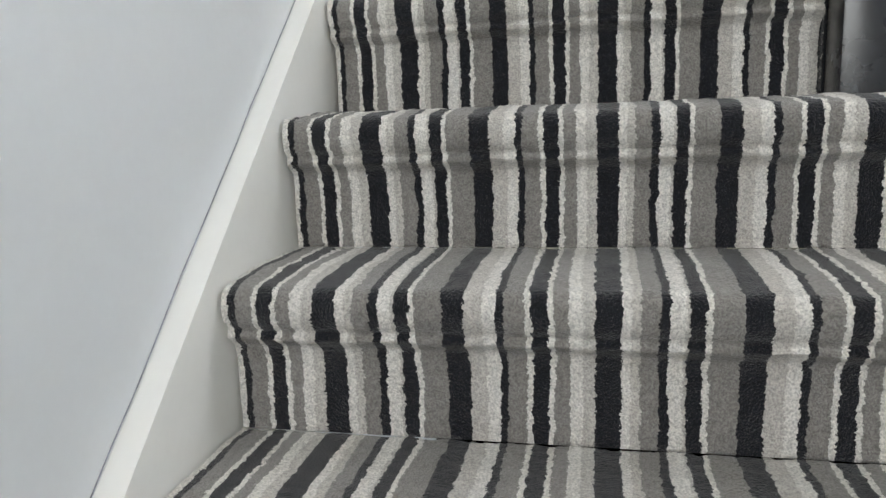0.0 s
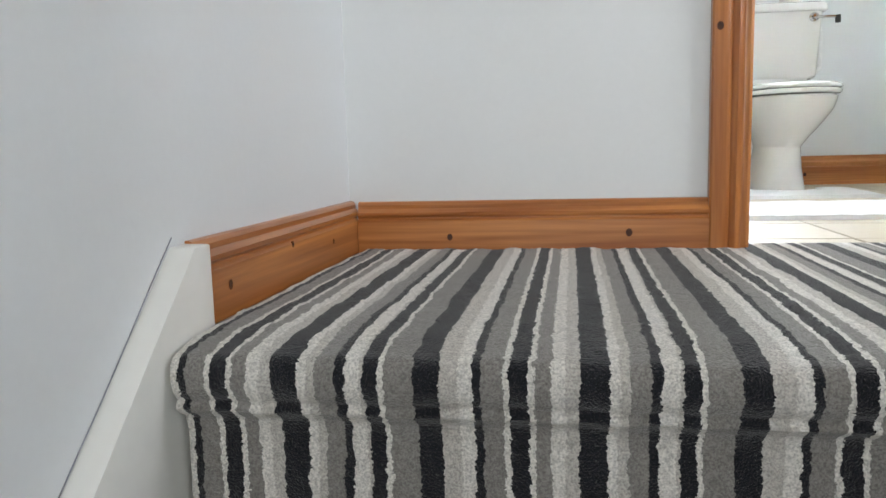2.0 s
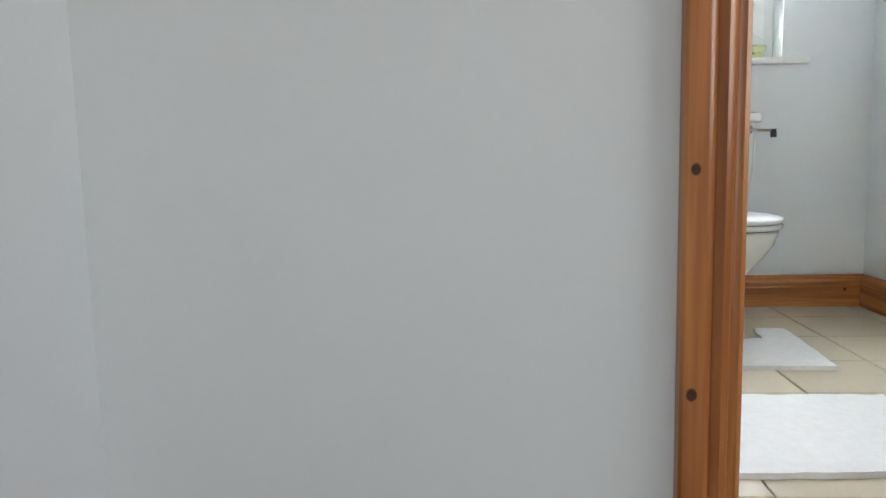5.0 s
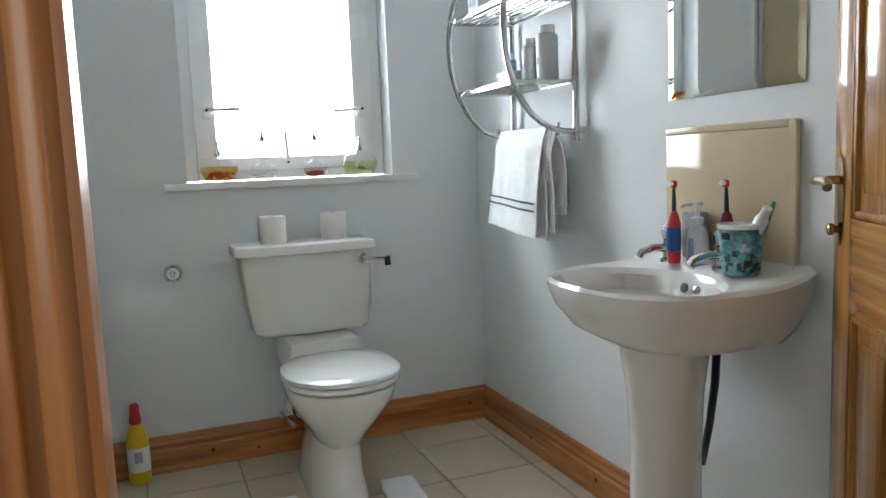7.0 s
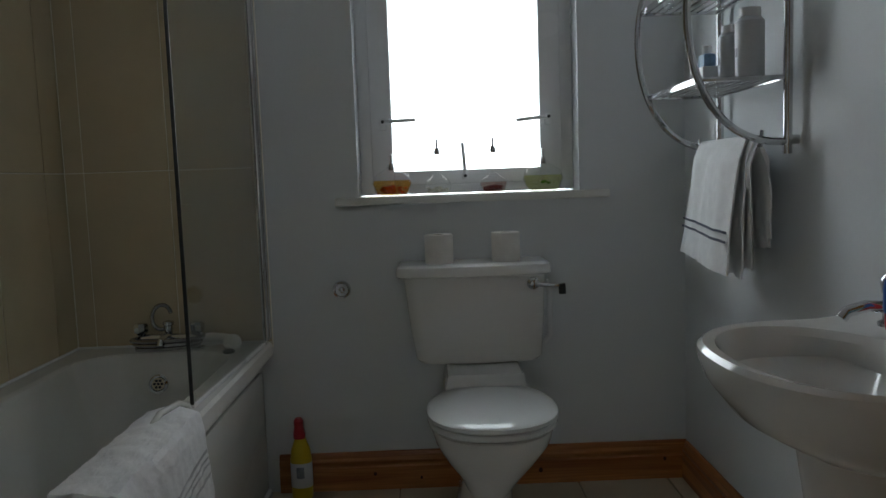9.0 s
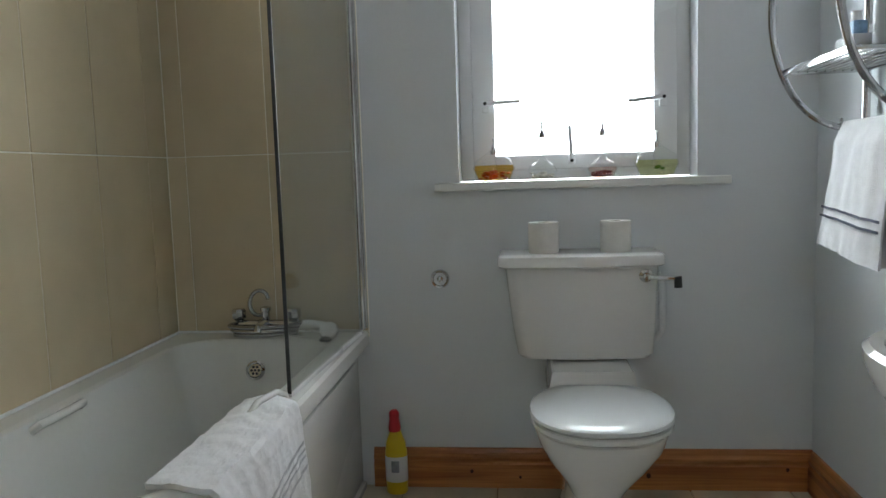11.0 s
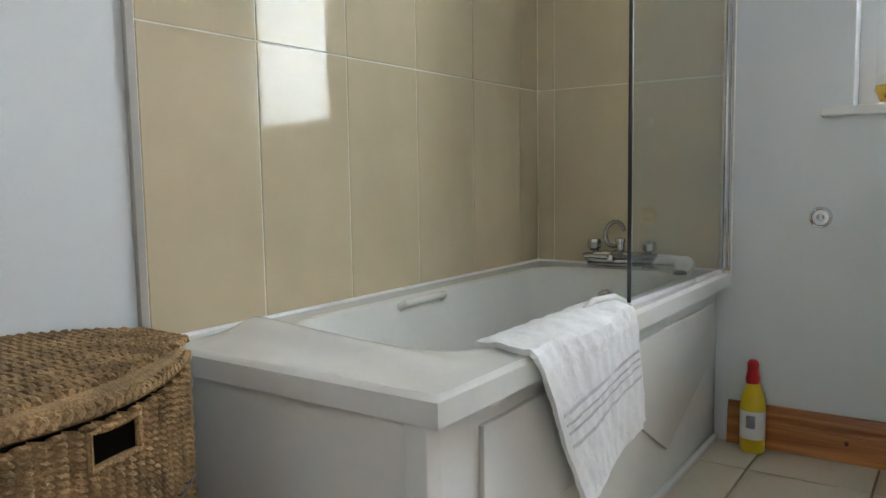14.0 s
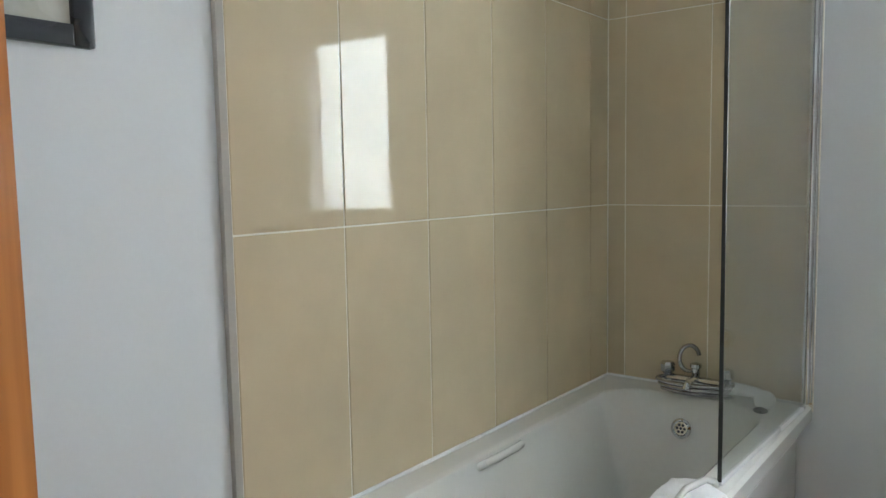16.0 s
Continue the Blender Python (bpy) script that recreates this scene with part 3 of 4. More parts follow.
NX, NY = 64, 140
bm = bmesh.new()
grid = [[bm.verts.new((0.001 + (BX - 0.001) * i / NX, BY + (-0.001 - BY) * j / NY, 0)) for i in range(NX + 1)] for j in range(NY + 1)]
for row in grid:
    for v in row:
        edge = min(v.co.y - BY, BX - v.co.x)
        v.co.z = tub_z(v.co.x, v.co.y) - (0.008 * (1 - edge / 0.012) ** 2 if edge < 0.012 else 0)
for j in range(NY):
    for i in range(NX):
        bm.faces.new((grid[j][i], grid[j][i + 1], grid[j + 1][i + 1], grid[j + 1][i]))
for line in ([r[NX] for r in grid], list(reversed(grid[0]))):
    lows = [bm.verts.new((v.co.x, v.co.y, BZ - 0.048)) for v in line]
    ins = [bm.verts.new((min(v.co.x, 0.668), max(v.co.y, BY + 0.027), BZ - 0.05)) for v in line]
    for a, b, c, d in zip(line, line[1:], lows[1:], lows):
        bm.faces.new((a, b, c, d))
    for a, b, c, d in zip(lows, lows[1:], ins[1:], ins):
        bm.faces.new((a, b, c, d))
bmesh.ops.recalc_face_normals(bm, faces=bm.faces)
part("tub", bm, ACRYLIC, bath)
part("side_panel", box(0.635, 0.655, BY + 0.03, -0.002, -0.006, BZ - 0.048, 0.004), ACRYLIC, bath)
part("end_panel", box(0.002, 0.634, BY + 0.018, BY + 0.036, -0.006, BZ - 0.048, 0.004), ACRYLIC, bath)
part("corner_post", box(0.622, 0.667, BY + 0.012, BY + 0.05, -0.006, BZ - 0.049, 0.006), ACRYLIC, bath)
ped = [(0.655, -1.48, 0.468), (0.655, -0.07, 0.468), (0.655, -0.07, 0.30), (0.655, -0.52, 0.125), (0.655, -0.72, 0.24), (0.655, -1.20, 0.24), (0.655, -1.36, 0.10), (0.655, -1.48, 0.02)]
bm = extrude(ped, (0.013, 0, 0))
bevel(bm, 0.005, 2)
part("raised_field", bm, ACRYLIC, bath)
part("plinth", box(0.655, 0.672, BY + 0.05, -0.022, -0.006, 0.02, 0.003), ACRYLIC, bath)
part("grip", tube([(0.085, -0.985, 0.535), (0.11, -0.97, 0.553), (0.118, -0.93, 0.556), (0.118, -0.84, 0.556), (0.11, -0.795, 0.553), (0.085, -0.78, 0.535)], 0.011, 12), ACRYLIC, bath, "moulded white grip rail")
part("grip", tube([(0.618, -0.985, 0.55), (0.62, -0.975, 0.58), (0.628, -0.94, 0.599), (0.645, -0.86, 0.599), (0.652, -0.815, 0.582), (0.654, -0.80, 0.55)], 0.008, 12), ACRYLIC, bath, "white plastic grip handle")
ov = lathe([(0.033, 0.0), (0.033, 0.006), (0.026, 0.010), (0.022, 0.006), (0.004, 0.006)], (0.34, -0.172, 0.468), 24, Matrix.Rotation(radians(72), 4, "X"))
ovp = part("overflow", ov, CHROME, bath, "round chrome overflow grille")
for k in range(7):
    a = 2 * math.pi * k / 6
    r = 0.0125 if k < 6 else 0
    m = Matrix.Translation((0.34, -0.172, 0.468)) @ Matrix.Rotation(radians(72), 4, "X")
    part("hole", turn(lathe([(0.0045, 0.0062), (0.0045, 0.0075)], (r * math.cos(a), r * math.sin(a), 0), 10), m), RUBBER, ovp)

# taps with coiled hose and hand shower
taps = thing("bath_mixer_tap", (0.35, -0.075, BZ), "chrome bath shower mixer with hose coiled round it", "tap")
part("body", tube([(0.255, -0.07, BZ + 0.04), (0.45, -0.07, BZ + 0.04)], 0.017, 14), CHROME, taps)
for x in (0.253, 0.45):
    part("pillar", lathe([(0.024, 0), (0.024, 0.006), (0.014, 0.01), (0.014, 0.055), (0.018, 0.06)], (x, -0.07, BZ), 16), CHROME, taps)
    part("tap_head", lathe([(0.012, 0.058), (0.024, 0.064), (0.026, 0.088), (0.020, 0.096), (0.004, 0.098)], (x, -0.07, BZ), 8), CHROME, taps, "faceted chrome tap head")
part("spout", tube([(0.35, -0.07, BZ + 0.045), (0.35, -0.12, BZ + 0.055), (0.35, -0.155, BZ + 0.045), (0.35, -0.165, BZ + 0.03)], 0.013, 12), CHROME, taps)
part("diverter", lathe([(0.014, 0.05), (0.014, 0.085), (0.019, 0.088), (0.019, 0.1), (0.006, 0.104)], (0.35, -0.07, BZ), 14), CHROME, taps)
loopy = [(0.325 + 0.034 * math.cos(a), -0.062 + 0.01 * math.sin(a), BZ + 0.115 + 0.042 * math.sin(a)) for a in [0.3 + k * 2 * math.pi / 20 for k in range(19)]]
part("hose_loop", tube(loopy, 0.0075, 10), HOSE, taps)
coil = [((0.352 + (0.098 + 0.009 * (k % 24 + k) / 24) * math.cos(2 * math.pi * k / 24)), -0.09 + 0.062 * math.sin(2 * math.pi * k / 24), BZ + 0.009 + 0.00055 * k) for k in range(74)]
part("hose", tube(coil, 0.0072, 8), HOSE, taps, "coiled chrome shower hose")
sh = thing("hand_shower", (0.56, -0.09, BZ), "white plastic hand shower lying on the bath rim", "hand shower")
part("handset", tube([(0.44, -0.055, BZ + 0.034), (0.50, -0.06, BZ + 0.036), (0.55, -0.075, BZ + 0.034), (0.575, -0.1, BZ + 0.028)], 0.017, 14), PLASTIC, sh)
part("rose", lathe([(0.012, 0.02), (0.03, 0.012), (0.033, 0), (0.006, -0.001)], (0.583, -0.115, BZ + 0.024), 18, Matrix.Rotation(radians(55), 4, "X")), PLASTIC, sh)
solo("plug", lathe([(0.020, 0), (0.022, 0.006), (0.012, 0.012), (0.003, 0.014)], (0.585, -0.17, BZ + 0.003), 18), RUBBER, "dark rubber plug on the bath rim", "plug")

# shower screen
scr = thing("shower_screen", (0.69, -0.03, BZ), "clear glass bath screen with chrome wall profile", "shower screen")
SWING = Matrix.Translation((0.685, -0.05, 0)) @ Matrix.Rotation(radians(-1.9), 4, "Z") @ Matrix.Translation((-0.685, 0.05, 0))
part("glass", turn(box(0.682, 0.688, -0.80, -0.06, BZ + 0.015, 1.98), SWING), SCREEN, scr)
part("edge_seal", turn(box(0.6805, 0.6895, -0.804, -0.80, BZ + 0.012, 1.985), SWING), RUBBER, scr, "dark polished edge")
part("wall_profile", box(0.672, 0.698, -0.03, -0.001, BZ + 0.012, 2.0, 0.004), CHROME, scr)
part("hinge_profile", box(0.674, 0.696, -0.058, -0.032, BZ + 0.012, 1.99, 0.008), CHROME, scr)
part("bottom_seal", turn(box(0.680, 0.690, -0.80, -0.06, BZ + 0.002, BZ + 0.015, 0.002), SWING), PLASTIC, scr)

# ---- wall tiles ----
tiled = thing("wall_tiling", (0, -0.8, BZ), "large upright beige glazed tiles with cream grout", "wall tiles", kind="structure")
part("grout", box(-0.0118, -0.0025, -1.655, 0.0, BZ - 0.02, CZ - 0.001), GROUT, tiled, smooth=False)
part("grout", box(-0.0025, 0.70, -0.0095, -0.0005, BZ - 0.02, CZ - 0.001), GROUT, tiled, smooth=False)
part("edge_trim", box(-0.0118, 0.003, -1.673, -1.655, BZ - 0.3, CZ - 0.002, 0.003), mottled("taupe_trim", (0.44, 0.41, 0.37), 0.5, 0.05), tiled, "taupe edging strip")
zs = [BZ + 0.002, 1.195, 1.853, CZ - 0.002]
ys = [-1.653, -1.352, -1.053, -0.755, -0.454, -0.148, -0.0105]
xs = [0.001, 0.068, 0.368, 0.668, 0.699]
for z0, z1 in zip(zs, zs[1:]):
    for a, b in zip(ys, ys[1:]):
        part("tile", box(-0.010, 0.0, a + 0.002, b - 0.002, z0 + 0.002, z1 - 0.002, 0.0012, 1), TILE, tiled)
    for a, b in zip(xs, xs[1:]):
        part("tile", box(a + 0.0015, b - 0.0015, -0.0115, -0.002, z0 + 0.0015, z1 - 0.0015, 0.0012, 1), TILE, tiled)
part("sealant", tube([(0.002, -1.6, BZ + 0.002), (0.003, -0.014, BZ + 0.002), (0.67, -0.014, BZ + 0.002)], 0.006, 8), PLASTIC, tiled, "white silicone seal")

# ---- toilet ----
wc = thing("toilet", (1.45, -0.35, 0.0), "white ceramic close-coupled toilet with closed lid", "toilet")


def oval(cx, y0, y1, hw, z, n=40, e=2.3):
    """Loop of an egg outline from the back y1 to the front y0."""
    out = []
    for i in range(n):
        a = 2 * math.pi * i / n
        c, s = math.cos(a), math.sin(a)
        r = (abs(c) ** e + abs(s) ** e) ** (-1 / e)
        out.append((cx + hw * r * c, (y0 + y1) / 2 + (y1 - y0) / 2 * r * s, z))
    return out


pan = [oval(1.425, -0.63, -0.12, 0.098, 0.0, 40, 3), oval(1.425, -0.628, -0.12, 0.097, 0.02, 40, 3), oval(1.43, -0.60, -0.12, 0.084, 0.10, 40, 2.8), oval(1.438, -0.585, -0.12, 0.078, 0.19), oval(1.445, -0.605, -0.15, 0.105, 0.235), oval(1.448, -0.645, -0.18, 0.145, 0.29), oval(1.452, -0.68, -0.20, 0.175, 0.345), oval(1.452, -0.692, -0.21, 0.186, 0.385), oval(1.452, -0.694, -0.21, 0.187, 0.396), oval(1.452, -0.688, -0.216, 0.181, 0.401)]
part("bowl", rings(pan), CERAMIC, wc)
part("pan_shelf", rings([[(1.45 + sx * w, y, z) for sx, y in ((-1, -0.30), (1, -0.30), (1, -0.01), (-1, -0.01))] for w, z in ((0.12, 0.30), (0.138, 0.42), (0.124, 0.488), (0.118, 0.493))]), CERAMIC, wc)
part("seat", rings([oval(1.452, -0.700, -0.262, 0.190, 0.407), oval(1.452, -0.705, -0.260, 0.195, 0.412), oval(1.452, -0.705, -0.260, 0.195, 0.422), oval(1.452, -0.700, -0.262, 0.190, 0.426)]), SEAT, wc, "white plastic seat")
part("lid", rings([oval(1.452, -0.702, -0.258, 0.193, 0.429), oval(1.452, -0.708, -0.255, 0.198, 0.434), oval(1.452, -0.706, -0.257, 0.196, 0.443), oval(1.452, -0.69, -0.27, 0.182, 0.451), oval(1.452, -0.62, -0.33, 0.12, 0.456), oval(1.452, -0.5, -0.45, 0.02, 0.457)]), SEAT, wc, "closed white plastic lid")
for x in (1.375, 1.53):
    part("hinge", tube([(x - 0.015, -0.255, 0.432), (x + 0.015, -0.255, 0.432)], 0.011, 10), SEAT, wc)


part("gasket", box(1.36, 1.54, -0.15, -0.03, 0.49, 0.503), RUBBER, wc, "dark rubber gasket under the cistern")


def cis(x0, x1, y0, z, r=0.045, bow=0.014, n=8):
    """Rounded rectangle with a bowed front, from the wall."""
    pts = [(x1, -0.004, z)]
    for k in range(n + 1):
        a = k * math.pi / 2 / n
        pts.append((x1 - r + r * math.cos(a), y0 + r - r * math.sin(a), z))
    for k in range(1, 8):
        u = k / 8
        pts.append((x1 - r + (x0 + 2 * r - x1) * u, y0 - bow * math.sin(math.pi * u), z))
    for k in range(n + 1):
        a = k * math.pi / 2 / n
        pts.append((x0 + r - r * math.sin(a), y0 + r - r * math.cos(a), z))
    pts.append((x0, -0.004, z))
    return pts


part("cistern", rings([cis(1.235, 1.645, -0.165, 0.50), cis(1.222, 1.658, -0.172, 0.512), cis(1.205, 1.665, -0.18, 0.62), cis(1.187, 1.672, -0.188, 0.80)]), CERAMIC, wc)
part("cistern_lid", rings([cis(1.168, 1.684, -0.202, 0.801), cis(1.162, 1.690, -0.208, 0.806), cis(1.162, 1.690, -0.208, 0.828), cis(1.166, 1.686, -0.204, 0.837), cis(1.18, 1.672, -0.19, 0.842)]), CERAMIC, wc)
lev = part("flush_lever", merge(lathe([(0.021, 0), (0.021, 0.006), (0.012, 0.012), (0.012, 0.03), (0.003, 0.031)], (1.625, -0.192, 0.772), 16, Matrix.Rotation(radians(90), 4, "X")), tube([(1.625, -0.215, 0.772), (1.66, -0.225, 0.768), (1.72, -0.226, 0.766)], 0.0065, 10)), CHROME, wc, "chrome flush lever")
part("knob", tube([(1.716, -0.226, 0.772), (1.718, -0.226, 0.738)], 0.012, 12), RUBBER, lev, "dark lever tip")
part("overflow_pipe", tube([(1.69, -0.03, 0.76), (1.705, -0.03, 0.72), (1.705, -0.03, 0.56), (1.68, -0.03, 0.53)], 0.011, 10), PLASTIC, wc)
part("soil_pipe", tube([(1.43, -0.125, 0.185), (1.40, -0.06, 0.185), (1.38, -0.002, 0.185)], 0.047, 20), PLASTIC, wc, "white plastic soil pipe")
part("collar", tube([(1.402, -0.066, 0.185), (1.397, -0.052, 0.185)], 0.051, 20), RUBBER, wc, "black rubber pipe collar")
part("water_pipe", tube([(1.315, -0.03, 0.165), (1.315, -0.10, 0.165), (1.345, -0.14, 0.14)], 0.010, 10), CHROME, wc)


def paper_roll(x, y):
    r = thing("toilet_roll", (x, y, 0.842), "white toilet paper roll standing on the cistern", "toilet roll", "spare toilet rolls")
    part("paper", lathe([(0.02, 0.0), (0.047, 0.0), (0.049, 0.004), (0.049, 0.096), (0.047, 0.1), (0.02, 0.1), (0.02, 0.06)], (x, y, 0.842), 32), PAPER, r)
    part("core", lathe([(0.0195, 0.001), (0.0195, 0.099), (0.0175, 0.099), (0.0175, 0.001)], (x, y, 0.842), 20), CARD, r, "brown card core")
    return r


roll = paper_roll(1.312, -0.12)
copy_thing(roll, pose(1.543, -0.115, 0.842, 0, 0, 40))
kn = thing("roll_holder_mount", (0.957, 0, 0.745), "round chrome wall mount beside the cistern", "wall mount")
part("rim", lathe([(0.030, 0), (0.033, 0.004), (0.030, 0.012), (0.025, 0.010), (0.023, 0.006), (0.002, 0.006)], (0.957, -0.0005, 0.745), 28, Matrix.Rotation(radians(90), 4, "X")), CHROME, kn)
part("boss", lathe([(0.011, 0.006), (0.010, 0.016), (0.005, 0.018)], (0.957, -0.0005, 0.745), 16, Matrix.Rotation(radians(90), 4, "X")), CHROME, kn)

bl = thing("bleach_bottle", (0.789, -0.062, 0.0), "yellow bleach bottle with red cap on the floor", "bottle")
ell = Matrix.Diagonal((0.95, 0.72, 0.9, 1))
part("bottle", lathe([(0.036, 0), (0.040, 0.006), (0.041, 0.16), (0.036, 0.20), (0.024, 0.235), (0.020, 0.25)], (0.789, -0.062, 0), 24, ell), YELLOW, bl)
part("cap", lathe([(0.021, 0.248), (0.022, 0.262), (0.017, 0.29), (0.018, 0.312), (0.010, 0.322)], (0.787, -0.062, -0.026), 16), RED, bl, "red screw cap")
lab = part("label", lathe([(0.0405, 0.05), (0.0415, 0.052), (0.0415, 0.148), (0.0405, 0.15)], (0.789, -0.0622, 0), 24, ell), PLASTIC, bl, "white label")
part("print", lathe([(0.0412, 0.09), (0.0419, 0.091), (0.0419, 0.135), (0.0412, 0.136)], (0.789, -0.0626, 0), 24, Matrix.Diagonal((0.76, 0.73, 0.9, 1))), LABELG, lab, "grey printed block")


# ---- mats ----
def mat_thing(outline, z, name, label):
    """Soft mat with an uneven edge."""
    n = len(outline)
    pts = []
    for i in range(n):
        a, b = Vector(outline[i]), Vector(outline[(i + 1) % n])
        k = max(2, int((b - a).length / 0.03))
        pts += [a.lerp(b, j / k) for j in range(k)]
    lo = [(p.x + random.uniform(-0.003, 0.003), p.y + random.uniform(-0.003, 0.003), z) for p in pts]
    c = sum(pts, Vector((0, 0))) / len(pts)
    hi = [((x - c.x) * 0.985 + c.x, (y - c.y) * 0.985 + c.y, z + 0.012 + random.uniform(0, 0.003)) for x, y, _ in lo]
    return solo(name, rings([lo, hi]), TERRY, label, "mat")


mat_thing([(1.17, -0.99), (1.66, -0.995), (1.69, -0.48), (1.575, -0.47), (1.555, -0.62), (1.43, -0.67), (1.30, -0.62), (1.28, -0.46), (1.18, -0.45)], 0.0, "pedestal_mat", "white terry mat fitted round the toilet foot")
mat_thing([(0.93, -1.80), (1.66, -1.78), (1.655, -1.27), (0.95, -1.26)], 0.0, "bath_mat", "white terry bath mat lying on the tiles")

# ---- basin ----
sink = thing("pedestal_basin", (1.97, -1.48, 0.0), "white ceramic pedestal basin with chrome taps", "basin")
CY = -1.495


def basin_loop(cx, a, b, z, e=2.4, n=56, wall=2.203):
    out = []
    for i in range(n):
        t = 2 * math.pi * i / n
        c, s = math.cos(t), math.sin(t)
        q = max(e, 5.0) if c > 0 and wall > 2.2 and b > 0.15 else e
        r = (abs(c) ** q + abs(s) ** q) ** (-1 / q)
        x = min(wall, cx + a * r * c)
        lift = 0.03 * max(0, (x - 2.02) / 0.18) ** 2 if z > 0.79 else 0
        out.append((x, CY + b * r * s, z + lift))
    return out


shell = [basin_loop(2.06, 0.14, 0.12, 0.668), basin_loop(2.045, 0.185, 0.185, 0.682), basin_loop(2.02, 0.225, 0.222, 0.72), basin_loop(2.005, 0.25, 0.252, 0.772), basin_loop(2.0, 0.256, 0.272, 0.808), basin_loop(2.0, 0.256, 0.272, 0.822), basin_loop(2.0, 0.247, 0.264, 0.830),
         basin_loop(1.925, 0.152, 0.235, 0.826, 2.1, wall=2.085), basin_loop(1.925, 0.143, 0.225, 0.811, 2.1, wall=2.08), basin_loop(1.925, 0.135, 0.21, 0.77, 2.1), basin_loop(1.93, 0.095, 0.14, 0.728, 2.0), basin_loop(1.93, 0.03, 0.03, 0.715, 2.0)]
part("bowl", rings(shell), CERAMIC, sink)


def column(hw, d, z):
    out = []
    for i in range(32):
        t = 2 * math.pi * i / 32
        out.append((2.0 + d * math.cos(t), CY + hw * math.sin(t), z))
    return out


part("pedestal", rings([column(0.095, 0.105, 0.0), column(0.09, 0.1, 0.02), column(0.077, 0.09, 0.12), column(0.074, 0.088, 0.4), column(0.082, 0.095, 0.56), column(0.10, 0.115, 0.69)]), CERAMIC, sink)
part("overflow", lathe([(0.012, 0), (0.012, 0.004), (0.003, 0.005)], (2.055, CY - 0.005, 0.795), 14, Matrix.Rotation(radians(-75), 4, "Y")), RUBBER, sink, "dark oval overflow hole")
part("chain_stay", lathe([(0.010, 0), (0.009, 0.008), (0.003, 0.010)], (2.05, CY - 0.055, 0.797), 12, Matrix.Rotation(radians(-75), 4, "Y")), CHROME, sink)
for y in (CY + 0.14, CY - 0.05):
    tp = part("tap", merge(lathe([(0.024, 0), (0.024, 0.006), (0.016, 0.012), (0.016, 0.055), (0.004, 0.058)], (2.125, y, 0.838), 16), tube([(2.125, y, 0.872), (2.08, y + 0.003, 0.876), (2.045, y + 0.006, 0.866), (2.035, y + 0.006, 0.853)], 0.011, 12)), CHROME, sink, "chrome pillar tap")
    part("tap_head", lathe([(0.012, 0.055), (0.018, 0.06), (0.021, 0.085), (0.014, 0.095), (0.003, 0.097)], (2.125, y, 0.838), 10), CHROME, tp)
part("waste_pipe", tube([(2.08, CY - 0.085, 0.68), (2.11, CY - 0.045, 0.57), (2.15, CY + 0.02, 0.44), (2.195, CY + 0.10, 0.30)], 0.010, 10), RUBBER, sink, "dark waste hose")

spl = thing("splashback", (RW, -1.48, 0.84), "beige glazed splashback tile with raised edge above the basin", "splashback")
part("tile", box(2.1935, RW - 0.001, -1.672, -1.258, 0.842, 1.160, 0.002), TILE, spl)
part("edging", box(2.190, RW - 0.001, -1.695, -1.672, 0.842, 1.178, 0.005, 3), TILE, spl)
part("edging", box(2.190, RW - 0.001, -1.672, -1.257, 1.160, 1.178, 0.005, 3), TILE, spl)
mir = thing("wall_mirror", (RW, -1.48, 1.25), "rectangular mirror with slanted glass edges above the basin", "mirror")
y0, y1, z0, z1 = -1.707, -1.26, 1.252, 1.93
bev = 0.02
part("glass", rings([[(RW - d, yy, zz) for yy, zz in ((y0 + i, z0 + i), (y1 - i, z0 + i), (y1 - i, z1 - i), (y0 + i, z1 - i))] for d, i in ((0.001, 0), (0.0028, 0), (0.0055, bev))]), MIRROR, mir, smooth=False)

# things on the basin
DZK = 0.841


def electric_brush(x, y, tilt, main, side, name="electric_toothbrush"):
    b = thing(name, (x, y, DZK), "electric toothbrush standing on the basin", "toothbrush", "electric toothbrushes")
    m = Matrix.Rotation(radians(tilt), 4, "X")
    part("handle", lathe([(0.015, 0), (0.017, 0.01), (0.018, 0.06), (0.016, 0.1), (0.011, 0.125), (0.006, 0.13)], (x, y, DZK), 18, m), main, b)
    part("grip", lathe([(0.0165, 0.03), (0.0188, 0.04), (0.0188, 0.075), (0.0165, 0.09)], (x - 0.002, y - 0.001, DZK), 14, m), side, b, "coloured rubber grip")
    part("neck", lathe([(0.0055, 0.128), (0.0055, 0.15), (0.0035, 0.19)], (x, y, DZK), 10, m), RUBBER, b)
    part("brush_head", lathe([(0.007, 0.188), (0.008, 0.192), (0.008, 0.203), (0.004, 0.206)], (x, y, DZK), 12, m), RED, b)
    part("bristles", turn(lathe([(0.006, 0.004), (0.006, 0.016)], (0, 0, 0), 10, Matrix.Rotation(radians(-90), 4, "Y")), Matrix.Translation((x, y, DZK)) @ m @ Matrix.Translation((0, 0, 0.198))), PLASTIC, b)


